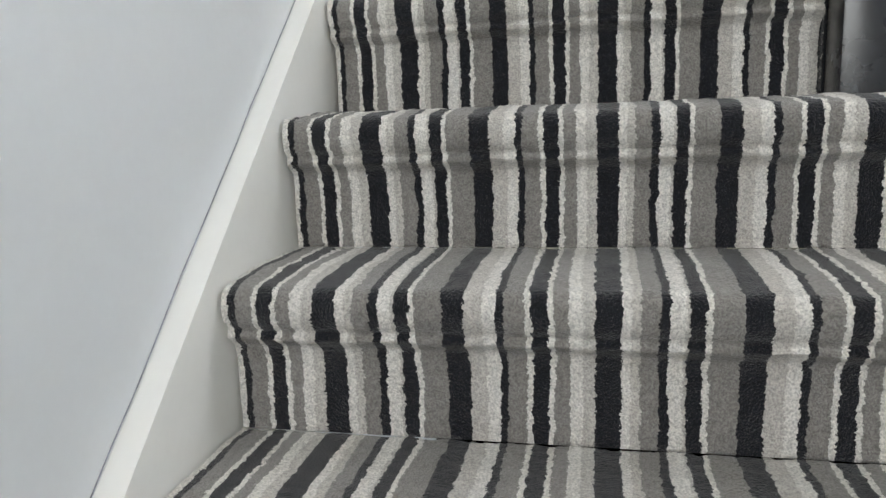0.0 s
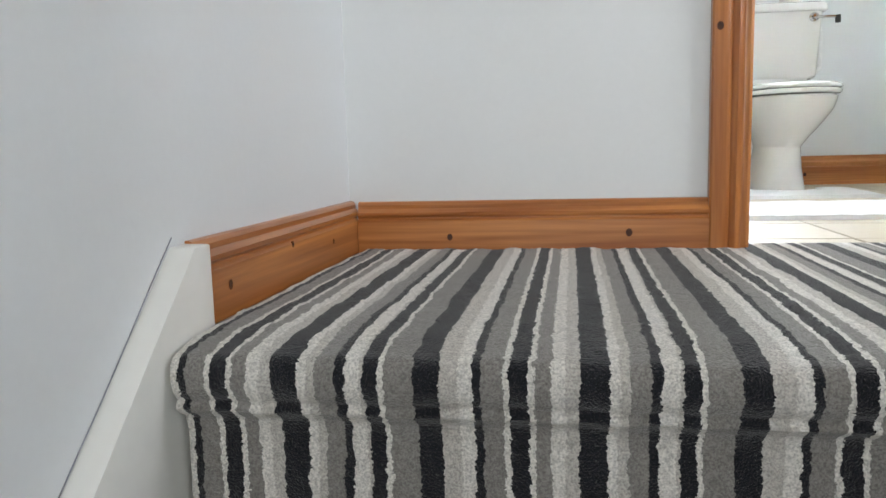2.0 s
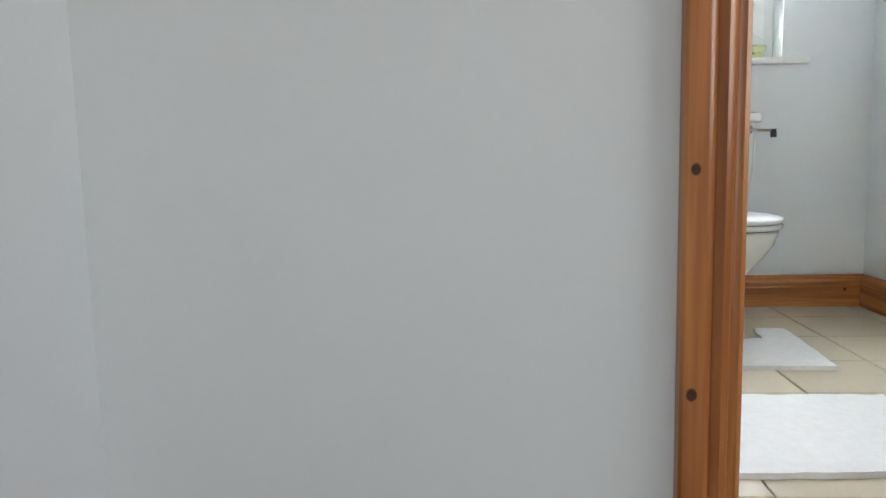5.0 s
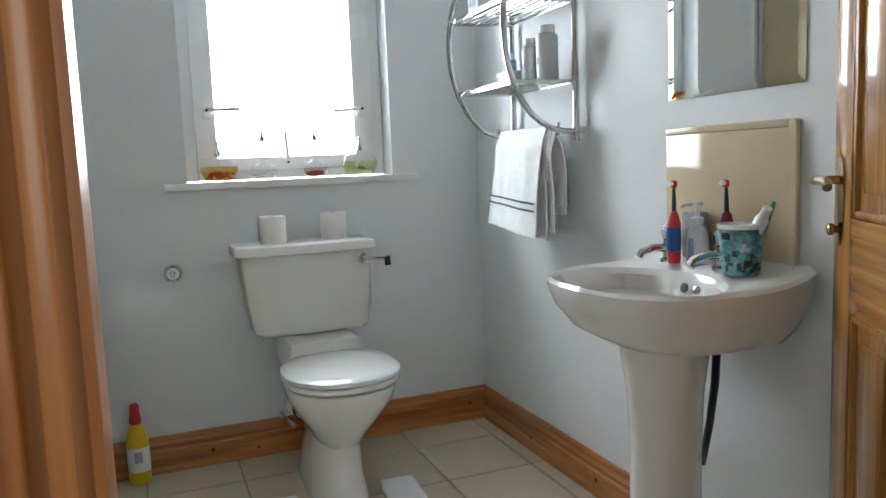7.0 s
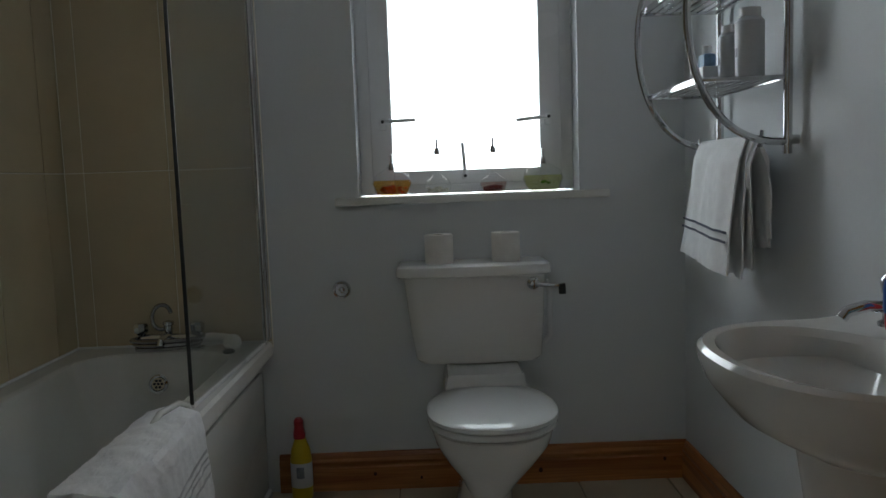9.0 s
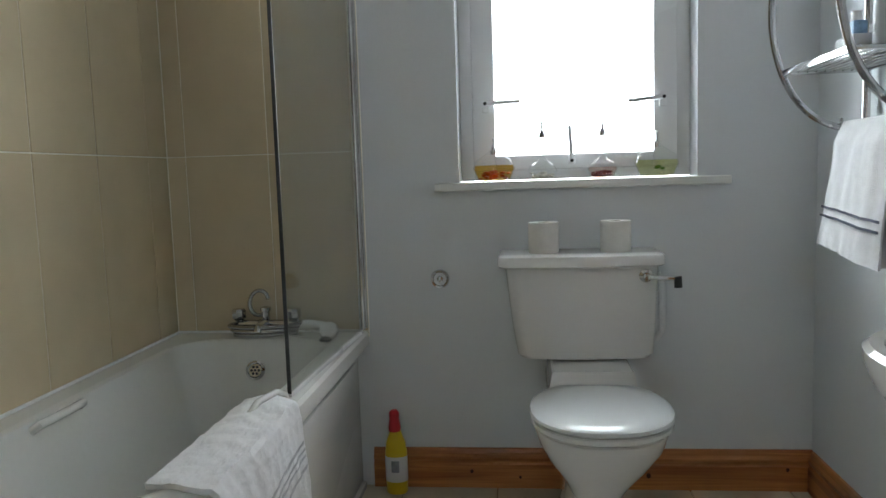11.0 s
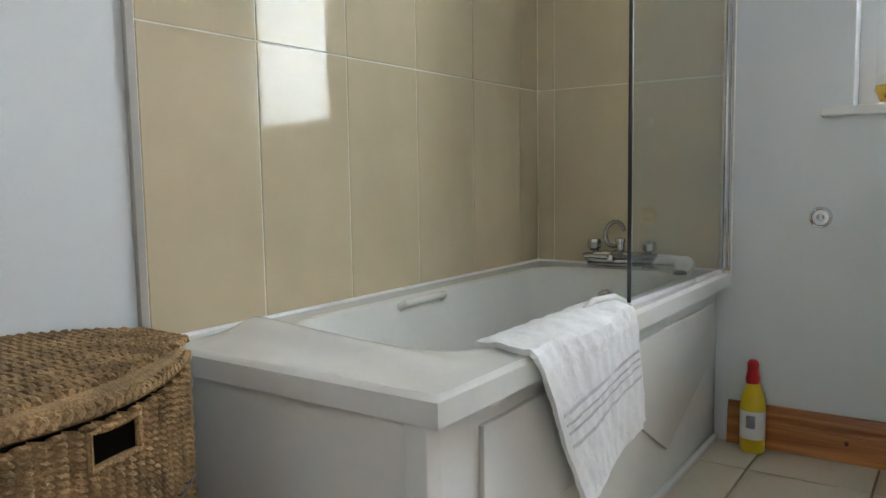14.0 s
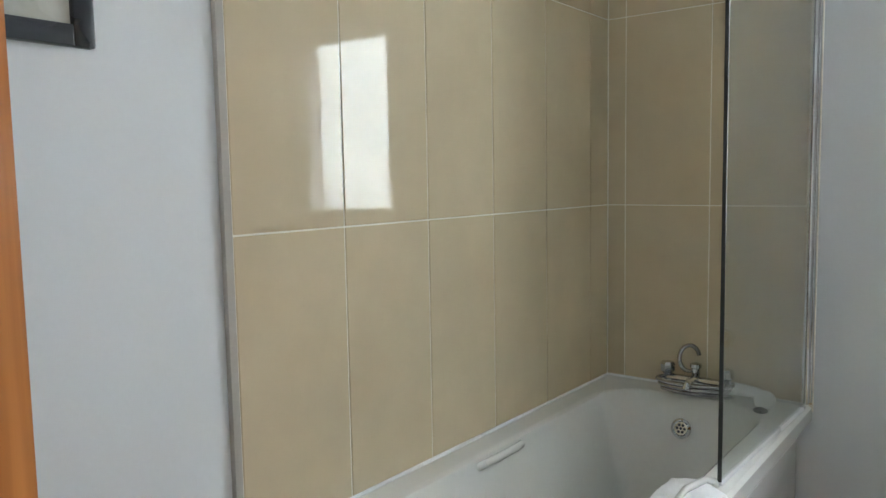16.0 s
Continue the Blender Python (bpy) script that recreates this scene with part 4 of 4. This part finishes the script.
electric_brush(2.10, -1.405, 0, RED, BLUE)
electric_brush(2.165, -1.52, -2, PINK, RED)
soap = thing("soap_dispenser", (2.13, -1.455, DZK), "clear pump bottle of hand soap with blue label", "soap dispenser")
part("bottle", lathe([(0.024, 0), (0.028, 0.004), (0.029, 0.06), (0.024, 0.085), (0.012, 0.1)], (2.13, -1.455, DZK), 22, Matrix.Diagonal((0.75, 1.15, 1, 1))), mottled("milky_plastic", (0.62, 0.64, 0.68), 0.2, 0.03), soap)
part("label", lathe([(0.0275, 0.015), (0.0295, 0.02), (0.0297, 0.06), (0.0275, 0.065)], (2.1295, -1.455, DZK), 16, Matrix.Diagonal((0.78, 0.75, 1, 1))), LABELB, soap, "blue printed label")
part("pump", merge(lathe([(0.014, 0.098), (0.015, 0.115), (0.006, 0.118), (0.005, 0.14), (0.012, 0.142), (0.012, 0.152), (0.004, 0.154)], (2.13, -1.455, DZK), 16), tube([(2.13, -1.455, DZK + 0.148), (2.105, -1.44, DZK + 0.148), (2.095, -1.435, DZK + 0.143)], 0.005, 8)), PLASTIC, soap)
pack = solo("toiletry_packet", box(2.155, 2.185, -1.43, -1.365, DZK + 0.003, DZK + 0.125, 0.006), LABELG, "grey printed toiletry packet behind the taps", "packet")
cup = thing("toothbrush_cup", (2.12, -1.64, DZK), "aqua printed cup holding toothpaste and toothbrush", "cup")
part("cup", lathe([(0.038, 0), (0.040, 0.003), (0.049, 0.105), (0.051, 0.108), (0.049, 0.110), (0.045, 0.106), (0.037, 0.006), (0.004, 0.005)], (2.105, -1.627, DZK), 28), AQUA, cup)
part("print", lathe([(0.0462, 0.079), (0.0474, 0.080), (0.0485, 0.094), (0.0475, 0.095)], (2.1043, -1.6272, DZK), 24, Matrix.Diagonal((1, 0.8, 1, 1))), DARKP, cup, "dark printed bars")
for k in range(26):
    z0, h, wd = random.uniform(0.004, 0.06), random.uniform(0.004, 0.016), random.uniform(0.003, 0.008)
    m4 = Matrix.Translation((2.105, -1.627, DZK)) @ Matrix.Rotation(radians(random.uniform(150, 300)), 4, "Z")
    rr = 0.0398 + 0.0872 * (z0 + h / 2)
    part("print", turn(box(rr - 0.004, rr + 0.0005, -wd, wd, z0, z0 + h, 0.0004), m4), DARKP if z0 < 0.045 else (GREYP, DARKP, GREEN)[k % 3], cup)
part("rim", lathe([(0.0505, 0.102), (0.0522, 0.107), (0.051, 0.112), (0.049, 0.109)], (2.105, -1.627, DZK), 28), PLASTIC, cup, "pale rim")
tpst = thing("toothpaste_tube", (2.12, -1.635, DZK + 0.02), "white toothpaste tube leaning in the cup", "toothpaste")
part("tube", turn(rings([[(0.018 * w * math.cos(t), 0.014 * h * math.sin(t), z) for t in [2 * math.pi * i / 16 for i in range(16)]] for w, h, z in ((1.3, 0.1, 0), (1.15, 0.6, 0.05), (1.0, 1.0, 0.11), (0.6, 0.75, 0.118), (0.6, 0.75, 0.14))]), Matrix.Translation((2.118, -1.615, DZK + 0.03)) @ Matrix.Rotation(radians(32), 4, "X") @ Matrix.Rotation(radians(70), 4, "Z")), PLASTIC, tpst)
part("print", turn(box(-0.021, -0.0165, -0.003, 0.003, 0.02, 0.1, 0.001), Matrix.Translation((2.118, -1.615, DZK + 0.03)) @ Matrix.Rotation(radians(32), 4, "X") @ Matrix.Rotation(radians(10), 4, "Z")), LABELG, tpst)
tb = thing("toothbrush", (2.135, -1.66, DZK + 0.01), "green and white toothbrush standing in the cup", "toothbrush")
part("handle", tube([(2.13, -1.635, DZK + 0.01), (2.135, -1.665, DZK + 0.1), (2.14, -1.685, DZK + 0.16)], 0.0045, 8), GREEN, tb)

# ---- chrome rack, towel ----
rack = thing("wall_rack", (2.19, -0.62, 1.2), "curved chrome towel rack with two shelves", "shelf rack")
for y in (-0.40, -0.835):
    part("upright", tube([(2.178, y, 1.165), (2.178, y, 1.87)], 0.011, 12), CHROME, rack)
    part("bow", tube([(2.178 - 0.25 * math.sin(a) ** 0.8, y, 1.515 - 0.32 * math.cos(a)) for a in [0.001 + k * (math.pi - 0.002) / 28 for k in range(29)]], 0.0095, 10), CHROME, rack)
    for z in (1.2, 1.84):
        part("fixing", tube([(2.178, y, z), (RW - 0.0005, y, z)], 0.012, 10), CHROME, rack)
for z in (1.352, 1.60):
    xf = 2.178 - 0.25 * math.sqrt(max(0, 1 - ((z - 1.515) / 0.32) ** 2)) ** 0.8
    part("shelf_frame", box(xf, xf + 0.009, -0.835, -0.40, z - 0.008, z + 0.008, 0.003), CHROME, rack)
    part("shelf_frame", box(2.165, 2.176, -0.835, -0.40, z - 0.006, z + 0.006, 0.003), CHROME, rack)
    for k in range(9):
        x = xf + 0.02 + (2.16 - xf - 0.02) * k / 8
        part("shelf_rod", tube([(x, -0.835, z), (x, -0.40, z)], 0.0026, 8), CHROME, rack)
    for y in (-0.835, -0.40):
        part("shelf_end", tube([(xf, y, z), (2.178, y, z)], 0.006, 8), CHROME, rack)
part("towel_rail", tube([(2.115, -0.40, 1.225), (2.115, -0.405, 1.192), (2.115, -0.41, 1.188), (2.115, -0.825, 1.188), (2.115, -0.83, 1.192), (2.115, -0.835, 1.225)], 0.005, 8), CHROME, rack)


def sheet(name, f, nu, nv, thick, material, parent):
    """A cloth of some thickness over a (u, v) map."""
    bm = bmesh.new()
    g = [[bm.verts.new(f(i / nu, j / nv)) for i in range(nu + 1)] for j in range(nv + 1)]
    for j in range(nv):
        for i in range(nu):
            bm.faces.new((g[j][i], g[j][i + 1], g[j + 1][i + 1], g[j + 1][i]))
    bmesh.ops.recalc_face_normals(bm, faces=bm.faces)
    bmesh.ops.solidify(bm, geom=list(bm.faces), thickness=thick)
    return part(name, bm, material, parent)


tw = thing("hand_towel", (2.115, -0.62, 1.19), "white towel with two navy stripes over the rail", "towel")


def fold(front, back, ya, yb, off, seed, flare=0.04):
    """One layer of a towel folded over the rail."""
    def f(u, v):
        L = front + back + 0.03
        s = v * L
        wob = 0.014 * noise.noise((u * 3 + seed, v * 2.5, seed)) + 0.006 * noise.noise((u * 9, v * 6, seed)) + 0.0015 * noise.noise((u * 45, v * 70, seed))
        spread = 0.018
        y = ya + (yb - ya) * u
        if s < front:
            d = front - s
            return (2.115 - off - spread * min(1, d / 0.05) - flare * d / front + wob * min(1, d / 0.06), y - 0.01 * d / front + 0.02 * u * d / front, 1.192 + off - d - 0.03 * (1 - u) * d / front)
        if s < front + 0.03:
            a = math.pi * (s - front) / 0.03
            return (2.115 - off * math.cos(a), y, 1.192 + off + (0.004 + off * 0.3) * math.sin(a))
        d = s - front - 0.03
        return (2.115 + off + spread * min(1, d / 0.05) + wob * min(1, d / 0.06), y - 0.02 * d / back, 1.192 + off - d)
    return f


sheet("outer_layer", fold(0.32, 0.28, -0.78, -0.445, 0.016, 1.3), 26, 60, 0.005, TERRY, tw)
sheet("inner_layer", fold(0.32, 0.27, -0.80, -0.46, 0.009, 4.1, 0.02), 26, 60, 0.005, TERRY, tw)
sheet("inner_layer", fold(0.29, 0.24, -0.815, -0.50, 0.003, 7.7, 0.0), 26, 60, 0.004, TERRY, tw)
for za, zb in ((0.216, 0.222), (0.238, 0.244)):
    def band(u, v, za=za, zb=zb):
        g = fold(0.32, 0.28, -0.78, -0.445, 0.016, 1.3)
        d = zb + (za - zb) * v
        p = Vector(g(u, (0.32 - d) / (0.32 + 0.28 + 0.03)))
        return p + Vector((-0.0066, 0, 0))
    sheet("stripe", band, 26, 2, 0.0012, NAVY, tw)

for x, y, r, h, z, mt, nm in ((2.10, -0.795, 0.035, 0.172, 1.357, GREYP, "tall grey plastic bottle on the rack shelf"), (2.075, -0.728, 0.027, 0.142, 1.357, GREYP, "slim grey plastic bottle on the rack shelf")):
    b = thing("bottle", (x, y, z), nm, "bottle", "bottles on the rack")
    part("body", lathe([(r * 0.9, 0), (r, 0.004), (r, h * 0.8), (r * 0.75, h * 0.86), (r * 0.6, h * 0.87)], (x, y, z), 20), mt, b)
    part("cap", lathe([(r * 0.72, h * 0.865), (r * 0.74, h * 0.88), (r * 0.74, h * 0.99), (r * 0.6, h)], (x, y, z), 20), PLASTIC, b)
    part("print", lathe([(r * 0.99, h * 0.3), (r * 1.012, h * 0.31), (r * 1.012, h * 0.42), (r * 0.99, h * 0.43)], (x - 0.0005, y, z), 20, Matrix.Diagonal((1, 0.6, 1, 1))), LABELG, b)
jar = thing("cream_jar", (2.06, -0.60, 1.357), "pale blue toiletry jar on the rack shelf", "jar")
part("body", box(2.02, 2.085, -0.69, -0.585, 1.357, 1.405, 0.006), GREYP, jar)
part("label", box(2.0285, 2.032, -0.625, -0.585, 1.365, 1.395, 0.001), LABELB, jar)
for x, y, r, h, mt, nm in ((2.08, -0.63, 0.03, 0.13, GREYP, "grey roll-on bottle on the upper shelf"), (2.10, -0.56, 0.03, 0.19, GREEN, "green shampoo bottle on the upper shelf")):
    b = thing("bottle", (x, y, 1.606), nm, "bottle", "bottles on the rack")
    part("body", lathe([(r * 0.9, 0), (r, 0.004), (r, h * 0.75), (r * 0.7, h * 0.84), (r * 0.5, h * 0.86)], (x, y, 1.606), 20), mt, b)
    part("cap", lathe([(r * 0.55, h * 0.855), (r * 0.58, h * 0.87), (r * 0.55, h)], (x, y, 1.606), 16), PLASTIC, b)
    part("label", lathe([(r * 0.99, h * 0.2), (r * 1.012, h * 0.21), (r * 1.012, h * 0.6), (r * 0.99, h * 0.61)], (x - 0.0005, y, 1.606), 20, Matrix.Diagonal((1, 0.7, 1, 1))), LABELG, b)
jar2 = thing("small_bottle", (2.07, -0.6, 1.405), "small blue bottle standing on the jar", "bottle")
part("body", box(2.045, 2.08, -0.63, -0.58, 1.4055, 1.447, 0.008), LABELB, jar2)
part("cap", lathe([(0.012, 0.0), (0.013, 0.002), (0.013, 0.022), (0.010, 0.024)], (2.062, -0.605, 1.4465), 14), PLASTIC, jar2)
bx = thing("toiletry_box", (2.025, -0.44, 1.606), "pale printed toiletry pouch on the upper shelf", "box")
part("body", box(2.0, 2.05, -0.50, -0.415, 1.606, 1.79, 0.012), GREYP, bx)
for z0, h, m in ((1.63, 0.01, LABELG), (1.65, 0.03, LABELG), (1.70, 0.006, DARKP), (1.725, 0.008, RED), (1.75, 0.02, LABELG)):
    part("print", box(1.9992, 2.002, -0.485, -0.432, z0, z0 + h), m, bx)
bx2 = thing("toiletry_box", (2.09, -0.80, 1.606), "white printed toiletry carton on the upper shelf", "box")
part("body", box(2.05, 2.13, -0.825, -0.765, 1.606, 1.77, 0.003), PLASTIC, bx2)
for z0, h, m in ((1.625, 0.03, LABELG), (1.67, 0.004, LABELG), (1.68, 0.004, LABELG), (1.69, 0.004, LABELG), (1.70, 0.004, LABELG), (1.715, 0.004, LABELG), (1.73, 0.025, DARKP)):
    part("print", box(2.0492, 2.052, -0.815, -0.775, z0, z0 + h), m, bx2)
rb = thing("bottle", (2.09, -0.72, 1.606), "clear and red bottle on the upper shelf", "bottle", "bottles on the rack")
part("body", lathe([(0.022, 0), (0.025, 0.004), (0.025, 0.1), (0.018, 0.115)], (2.09, -0.72, 1.606), 20), RED, rb)
part("cap", lathe([(0.017, 0.114), (0.018, 0.118), (0.018, 0.145), (0.015, 0.148)], (2.09, -0.72, 1.606), 20), CHROME, rb, "chrome cap")


# ---- bottles on the sill ----
def oil_bottle(x, y, r, flat, oil, bits, h, label, few=34):
    z = 1.0755
    b = thing("oil_bottle", (x, y, z), label, "glass bottle", "oil bottles on the sill")
    m = Matrix.Diagonal((1, flat, 1, 1))
    prof = [(r * 0.55, 0), (r * 0.8, 0.006), (r, r * 0.62), (r * 0.86, r * 1.0), (r * 0.45, r * 1.28), (0.010, r * 1.5), (0.009, h), (0.0075, h)]
    part("glass", lathe(prof, (x, y, z), 28, m), GLASS, b)
    if oil:
        part("oil", lathe([(r * 0.5, 0.003), (r * 0.76, 0.009), (r * 0.955, r * 0.62), (r * 0.92, r * 0.78), (0.004, r * 0.785)], (x, y, z), 28, m), oil, b, "coloured oil")
    for k in range(few):
        a, q = random.uniform(0, 6.28), r * 0.72 * math.sqrt(random.random())
        bm = bmesh.new()
        bmesh.ops.create_icosphere(bm, subdivisions=1, radius=0.007)
        turn(bm, Matrix.Translation((x + q * math.cos(a), y + flat * q * math.sin(a), z + random.uniform(0.010, r * 0.5))) @ Matrix.Rotation(a, 4, "X") @ Matrix.Diagonal((1.3, 0.9, 0.5, 1)))
        part("petal", bm, bits, b)
    part("pourer", lathe([(0.011, h - 0.012), (0.012, h), (0.008, h + 0.012), (0.0045, h + 0.014), (0.004, h + 0.035), (0.006, h + 0.037), (0.003, h + 0.045)], (x, y, z), 14), CHROME, b, "chrome pourer")


oil_bottle(1.152, 0.035, 0.072, 0.6, OIL_A, PETAL_O, 0.105, "squat glass bottle of amber oil and petals")
oil_bottle(1.318, 0.035, 0.050, 0.8, None, PETAL_W, 0.155, "clear glass bottle with pale shells")
oil_bottle(1.52, 0.035, 0.050, 0.8, OIL_R, PETAL_R, 0.155, "round glass bottle with dried rose petals")
oil_bottle(1.70, 0.035, 0.074, 0.6, OIL_G, PETAL_G, 0.11, "squat glass bottle of lime oil and a leaf", 3)

# ---- towel over the bath ----
bt = thing("bath_towel", (0.66, -1.12, BZ), "white terry towel hanging over the bath edge", "towel")


def drape(u, v):
    """u along the rim, v from the inside hang over the rim to the lower hem."""
    ya, yb = -1.37, -0.875
    y = ya + (yb - ya) * u
    fall = 0.345 - 0.07 * u
    L = 0.09 + 0.10 + fall
    s = v * L
    crease = 0.010 * noise.noise((u * 4, v * 3, 2.2)) + 0.004 * noise.noise((u * 14, v * 10, 7.0)) + 0.0022 * noise.noise((u * 60, v * 70, 3.0))
    top = BZ + 0.012 + 0.016 * u * math.sin(math.pi * min(1, s / 0.2)) + abs(crease)
    if s < 0.19:
        return (0.556 + 0.144 * s / 0.19, y + 0.04 * (0.19 - s) / 0.19, top - 0.006 * ((0.19 - s) / 0.19) ** 2)
    d = s - 0.19
    return (0.706 + 0.006 * min(1, d / 0.03) + 0.012 * math.sin(u * 5.0 + 1) * d / fall + crease * 0.8, y + (0.19 - 0.13 * u) * d / fall, BZ + 0.008 - d)


sheet("cloth", drape, 90, 110, 0.011, TERRY, bt)


def under(u, v):
    """The lower half of the folded towel, showing past the upper one's hem."""
    p = Vector(drape(0.12 + 0.9 * u, 0.42 + 0.61 * v))
    return p + Vector((-0.011, 0.004, -0.012 * v))


sheet("under_layer", under, 40, 50, 0.006, TERRY, bt)
part("hanging_loop", tube([drape(0.02, 0.985), Vector(drape(0.0, 1.0)) + Vector((0.004, -0.004, -0.012)), Vector(drape(0.01, 1.0)) + Vector((0.004, 0.006, -0.022)), drape(0.05, 0.995)], 0.0045, 8), TERRY, bt, "frayed corner tassel")
for va, vb in ((0.60, 0.615), (0.645, 0.655), (0.68, 0.69), (0.735, 0.75)):
    def bnd(u, v, va=va, vb=vb):
        return Vector(drape(0.03 + 0.94 * u, va + (vb - va) * v)) + Vector((0.0045, 0, 0))
    sheet("woven_band", bnd, 30, 1, 0.001, GREYW, bt)

# ---- wicker chest ----
chest = thing("wicker_chest", (0.22, -2.0, 0.0), "brown seagrass chest of two drawers with bowed front", "wicker chest")


def front(u, r=0.0):
    """The bowed front, from the bath end to the far post."""
    a, b = Vector((0.312, -1.802)), Vector((0.455, -2.24))
    nrm = Vector((0.94, 0.343))
    return a.lerp(b, u) + nrm * (0.065 * math.sin(math.pi * u) + r)


def woven(z0, z1, cols, rows, hole, name):
    bm = bmesh.new()
    nu, nv = cols * 4, rows * 3
    g = []
    for j in range(nv + 1):
        row = []
        for i in range(nu + 1):
            u = 0.03 + 0.94 * i / nu
            k = 0.010 * abs(math.sin(math.pi * i / 4)) + 0.005 * math.cos(math.pi * j / 1.5 + math.pi * (i // 4)) + 0.0015 * random.random()
            p = front(u, k)
            row.append(bm.verts.new((p.x, p.y, z0 + (z1 - z0) * j / nv)))
        g.append(row)
    for j in range(nv):
        for i in range(nu):
            u, z = (i + 0.5) / nu, (j + 0.5) / nv
            if hole[0] < u < hole[1] and hole[2] < z < hole[3]:
                continue
            bm.faces.new((g[j][i], g[j][i + 1], g[j + 1][i + 1], g[j + 1][i]))
    bmesh.ops.recalc_face_normals(bm, faces=bm.faces)
    return part(name, bm, WICKER, chest)


def outline(r, z, n=24):
    pts = [(0.004, -1.95), (0.04, -1.87), (0.09, -1.80), (0.16, -1.766), (0.24, -1.762)]
    pts += [tuple(front(k / n, r)) for k in range(n + 1)]
    pts += [(0.455 + r, -2.25), (0.004, -2.25)]
    return [(x, y, z) for x, y in pts]


# Body set back behind the drawer fronts, coloured as shade.
part("carcass", rings([outline(-0.10, 0.0), outline(-0.10, 0.592)]), WICKER_SHADE, chest, "inside of the chest with its shade painted near-black")
lid_rings = [outline(-0.006, 0.596), outline(0.003, 0.601), outline(0.006, 0.612), outline(0.002, 0.622), outline(-0.004, 0.626)]
part("lid", rings(lid_rings), WICKER, chest, "woven lid with plaited edge")
for k in range(34):
    y = -1.772 - k * 0.0138
    xe = 0.292 + 0.155 * min(1, k / 34) + 0.055 * math.sin(math.pi * k / 34)
    xs = max(0.01, 0.2 * (1 - ((-1.757 - y) / 0.17) ** 0.5))
    pts = [(xs + (xe - 0.01 - xs) * j / 40, y + 0.003 * math.sin(j * 1.9 + k), 0.6265 + 0.003 * abs(math.sin(j * 1.3 + k * 1.57))) for j in range(41)]
    part("weave_strand", tube(pts, 0.0062, 6), WICKER, chest)
ed = [(*front(k / 90, 0.004), 0.612) for k in range(91)]
part("plait", tube([(x + 0.002 * math.sin(k * 2.2), y, z + 0.003 * math.cos(k * 2.2)) for k, (x, y, z) in enumerate(ed)], 0.009, 6), WICKER, chest)
for z0, z1 in ((0.425, 0.596), (0.222, 0.41), (0.012, 0.208)):
    woven(z0, z1, 22, 18, (0.42, 0.62, 0.66, 0.93), "drawer_front")
    hz0, hz1 = z0 + 0.66 * (z1 - z0), z0 + 0.93 * (z1 - z0)
    hp = [front(0.03 + 0.94 * u, 0.004) for u in (0.42, 0.49, 0.555, 0.62)]
    lp = [(p.x, p.y, hz0) for p in hp] + [(p.x, p.y, hz1) for p in reversed(hp)]
    part("handle_rim", tube(lp, 0.006, 6, True), WICKER, chest, "plaited rim of a handle hole")
for z in (0.417, 0.215):
    part("rod", tube([(*front(k / 30, 0.006), z) for k in range(31)], 0.005, 8), HOSE, chest, "grey metal rod between the drawers")
for u in (0.0, 1.0):
    p = front(u, -0.005)
    part("post", tube([(p.x + 0.002 * math.sin(k * 2.1), p.y + 0.002 * math.cos(k * 2.1), 0.0 + 0.595 * k / 60) for k in range(61)], 0.014, 8), WICKER, chest)
sd = bmesh.new()
g = [[sd.verts.new((0.13 + 0.175 * i / 40, -1.788 + 0.003 * math.sin(math.pi * i / 2) * math.cos(math.pi * j / 1.5), 0.01 + 0.582 * j / 120)) for i in range(41)] for j in range(121)]
for j in range(120):
    for i in range(40):
        sd.faces.new((g[j][i], g[j][i + 1], g[j + 1][i + 1], g[j + 1][i]))
part("side", sd, WICKER, chest)

# ---- picture ----
pic = thing("picture_frame", (LX, -2.08, 1.52), "black framed picture on the white wall", "picture")
py0, py1, pz0, pz1 = -2.26, -1.906, 1.515, 1.95
for a in ((py0, py0 + 0.034, pz0, pz1), (py1 - 0.034, py1, pz0, pz1), (py0 + 0.034, py1 - 0.034, pz0, pz0 + 0.034), (py0 + 0.034, py1 - 0.034, pz1 - 0.034, pz1)):
    part("frame_bar", box(LX + 0.0005, LX + 0.02, a[0], a[1], a[2], a[3], 0.003), BLACK, pic)
part("print", box(LX + 0.0005, LX + 0.008, py0 + 0.034, py1 - 0.034, pz0 + 0.034, pz1 - 0.034), PICT, pic, "pale faded print")

# ---- floor tiles ----
tiles = thing("floor_tiling", (1.3, -1.2, 0), "cream ceramic floor tiles with brown joints", "floor tiles", kind="structure")
S = 0.33
for i in range(-3, 6):
    for j in range(-8, 1):
        x0, x1 = max(-0.01, 0.81 + i * S), min(RW, 0.81 + (i + 1) * S)
        y0, y1 = max(YL + 0.06, -0.227 + j * S), min(0.0, -0.227 + (j + 1) * S)
        if x1 - x0 > 0.03 and y1 - y0 > 0.03:
            part("tile", box(x0 + 0.0025, x1 - 0.0025, y0 + 0.0025, y1 - 0.0025, -0.0095, -random.uniform(0, 0.0008), 0.002, 1), FTILE, tiles)
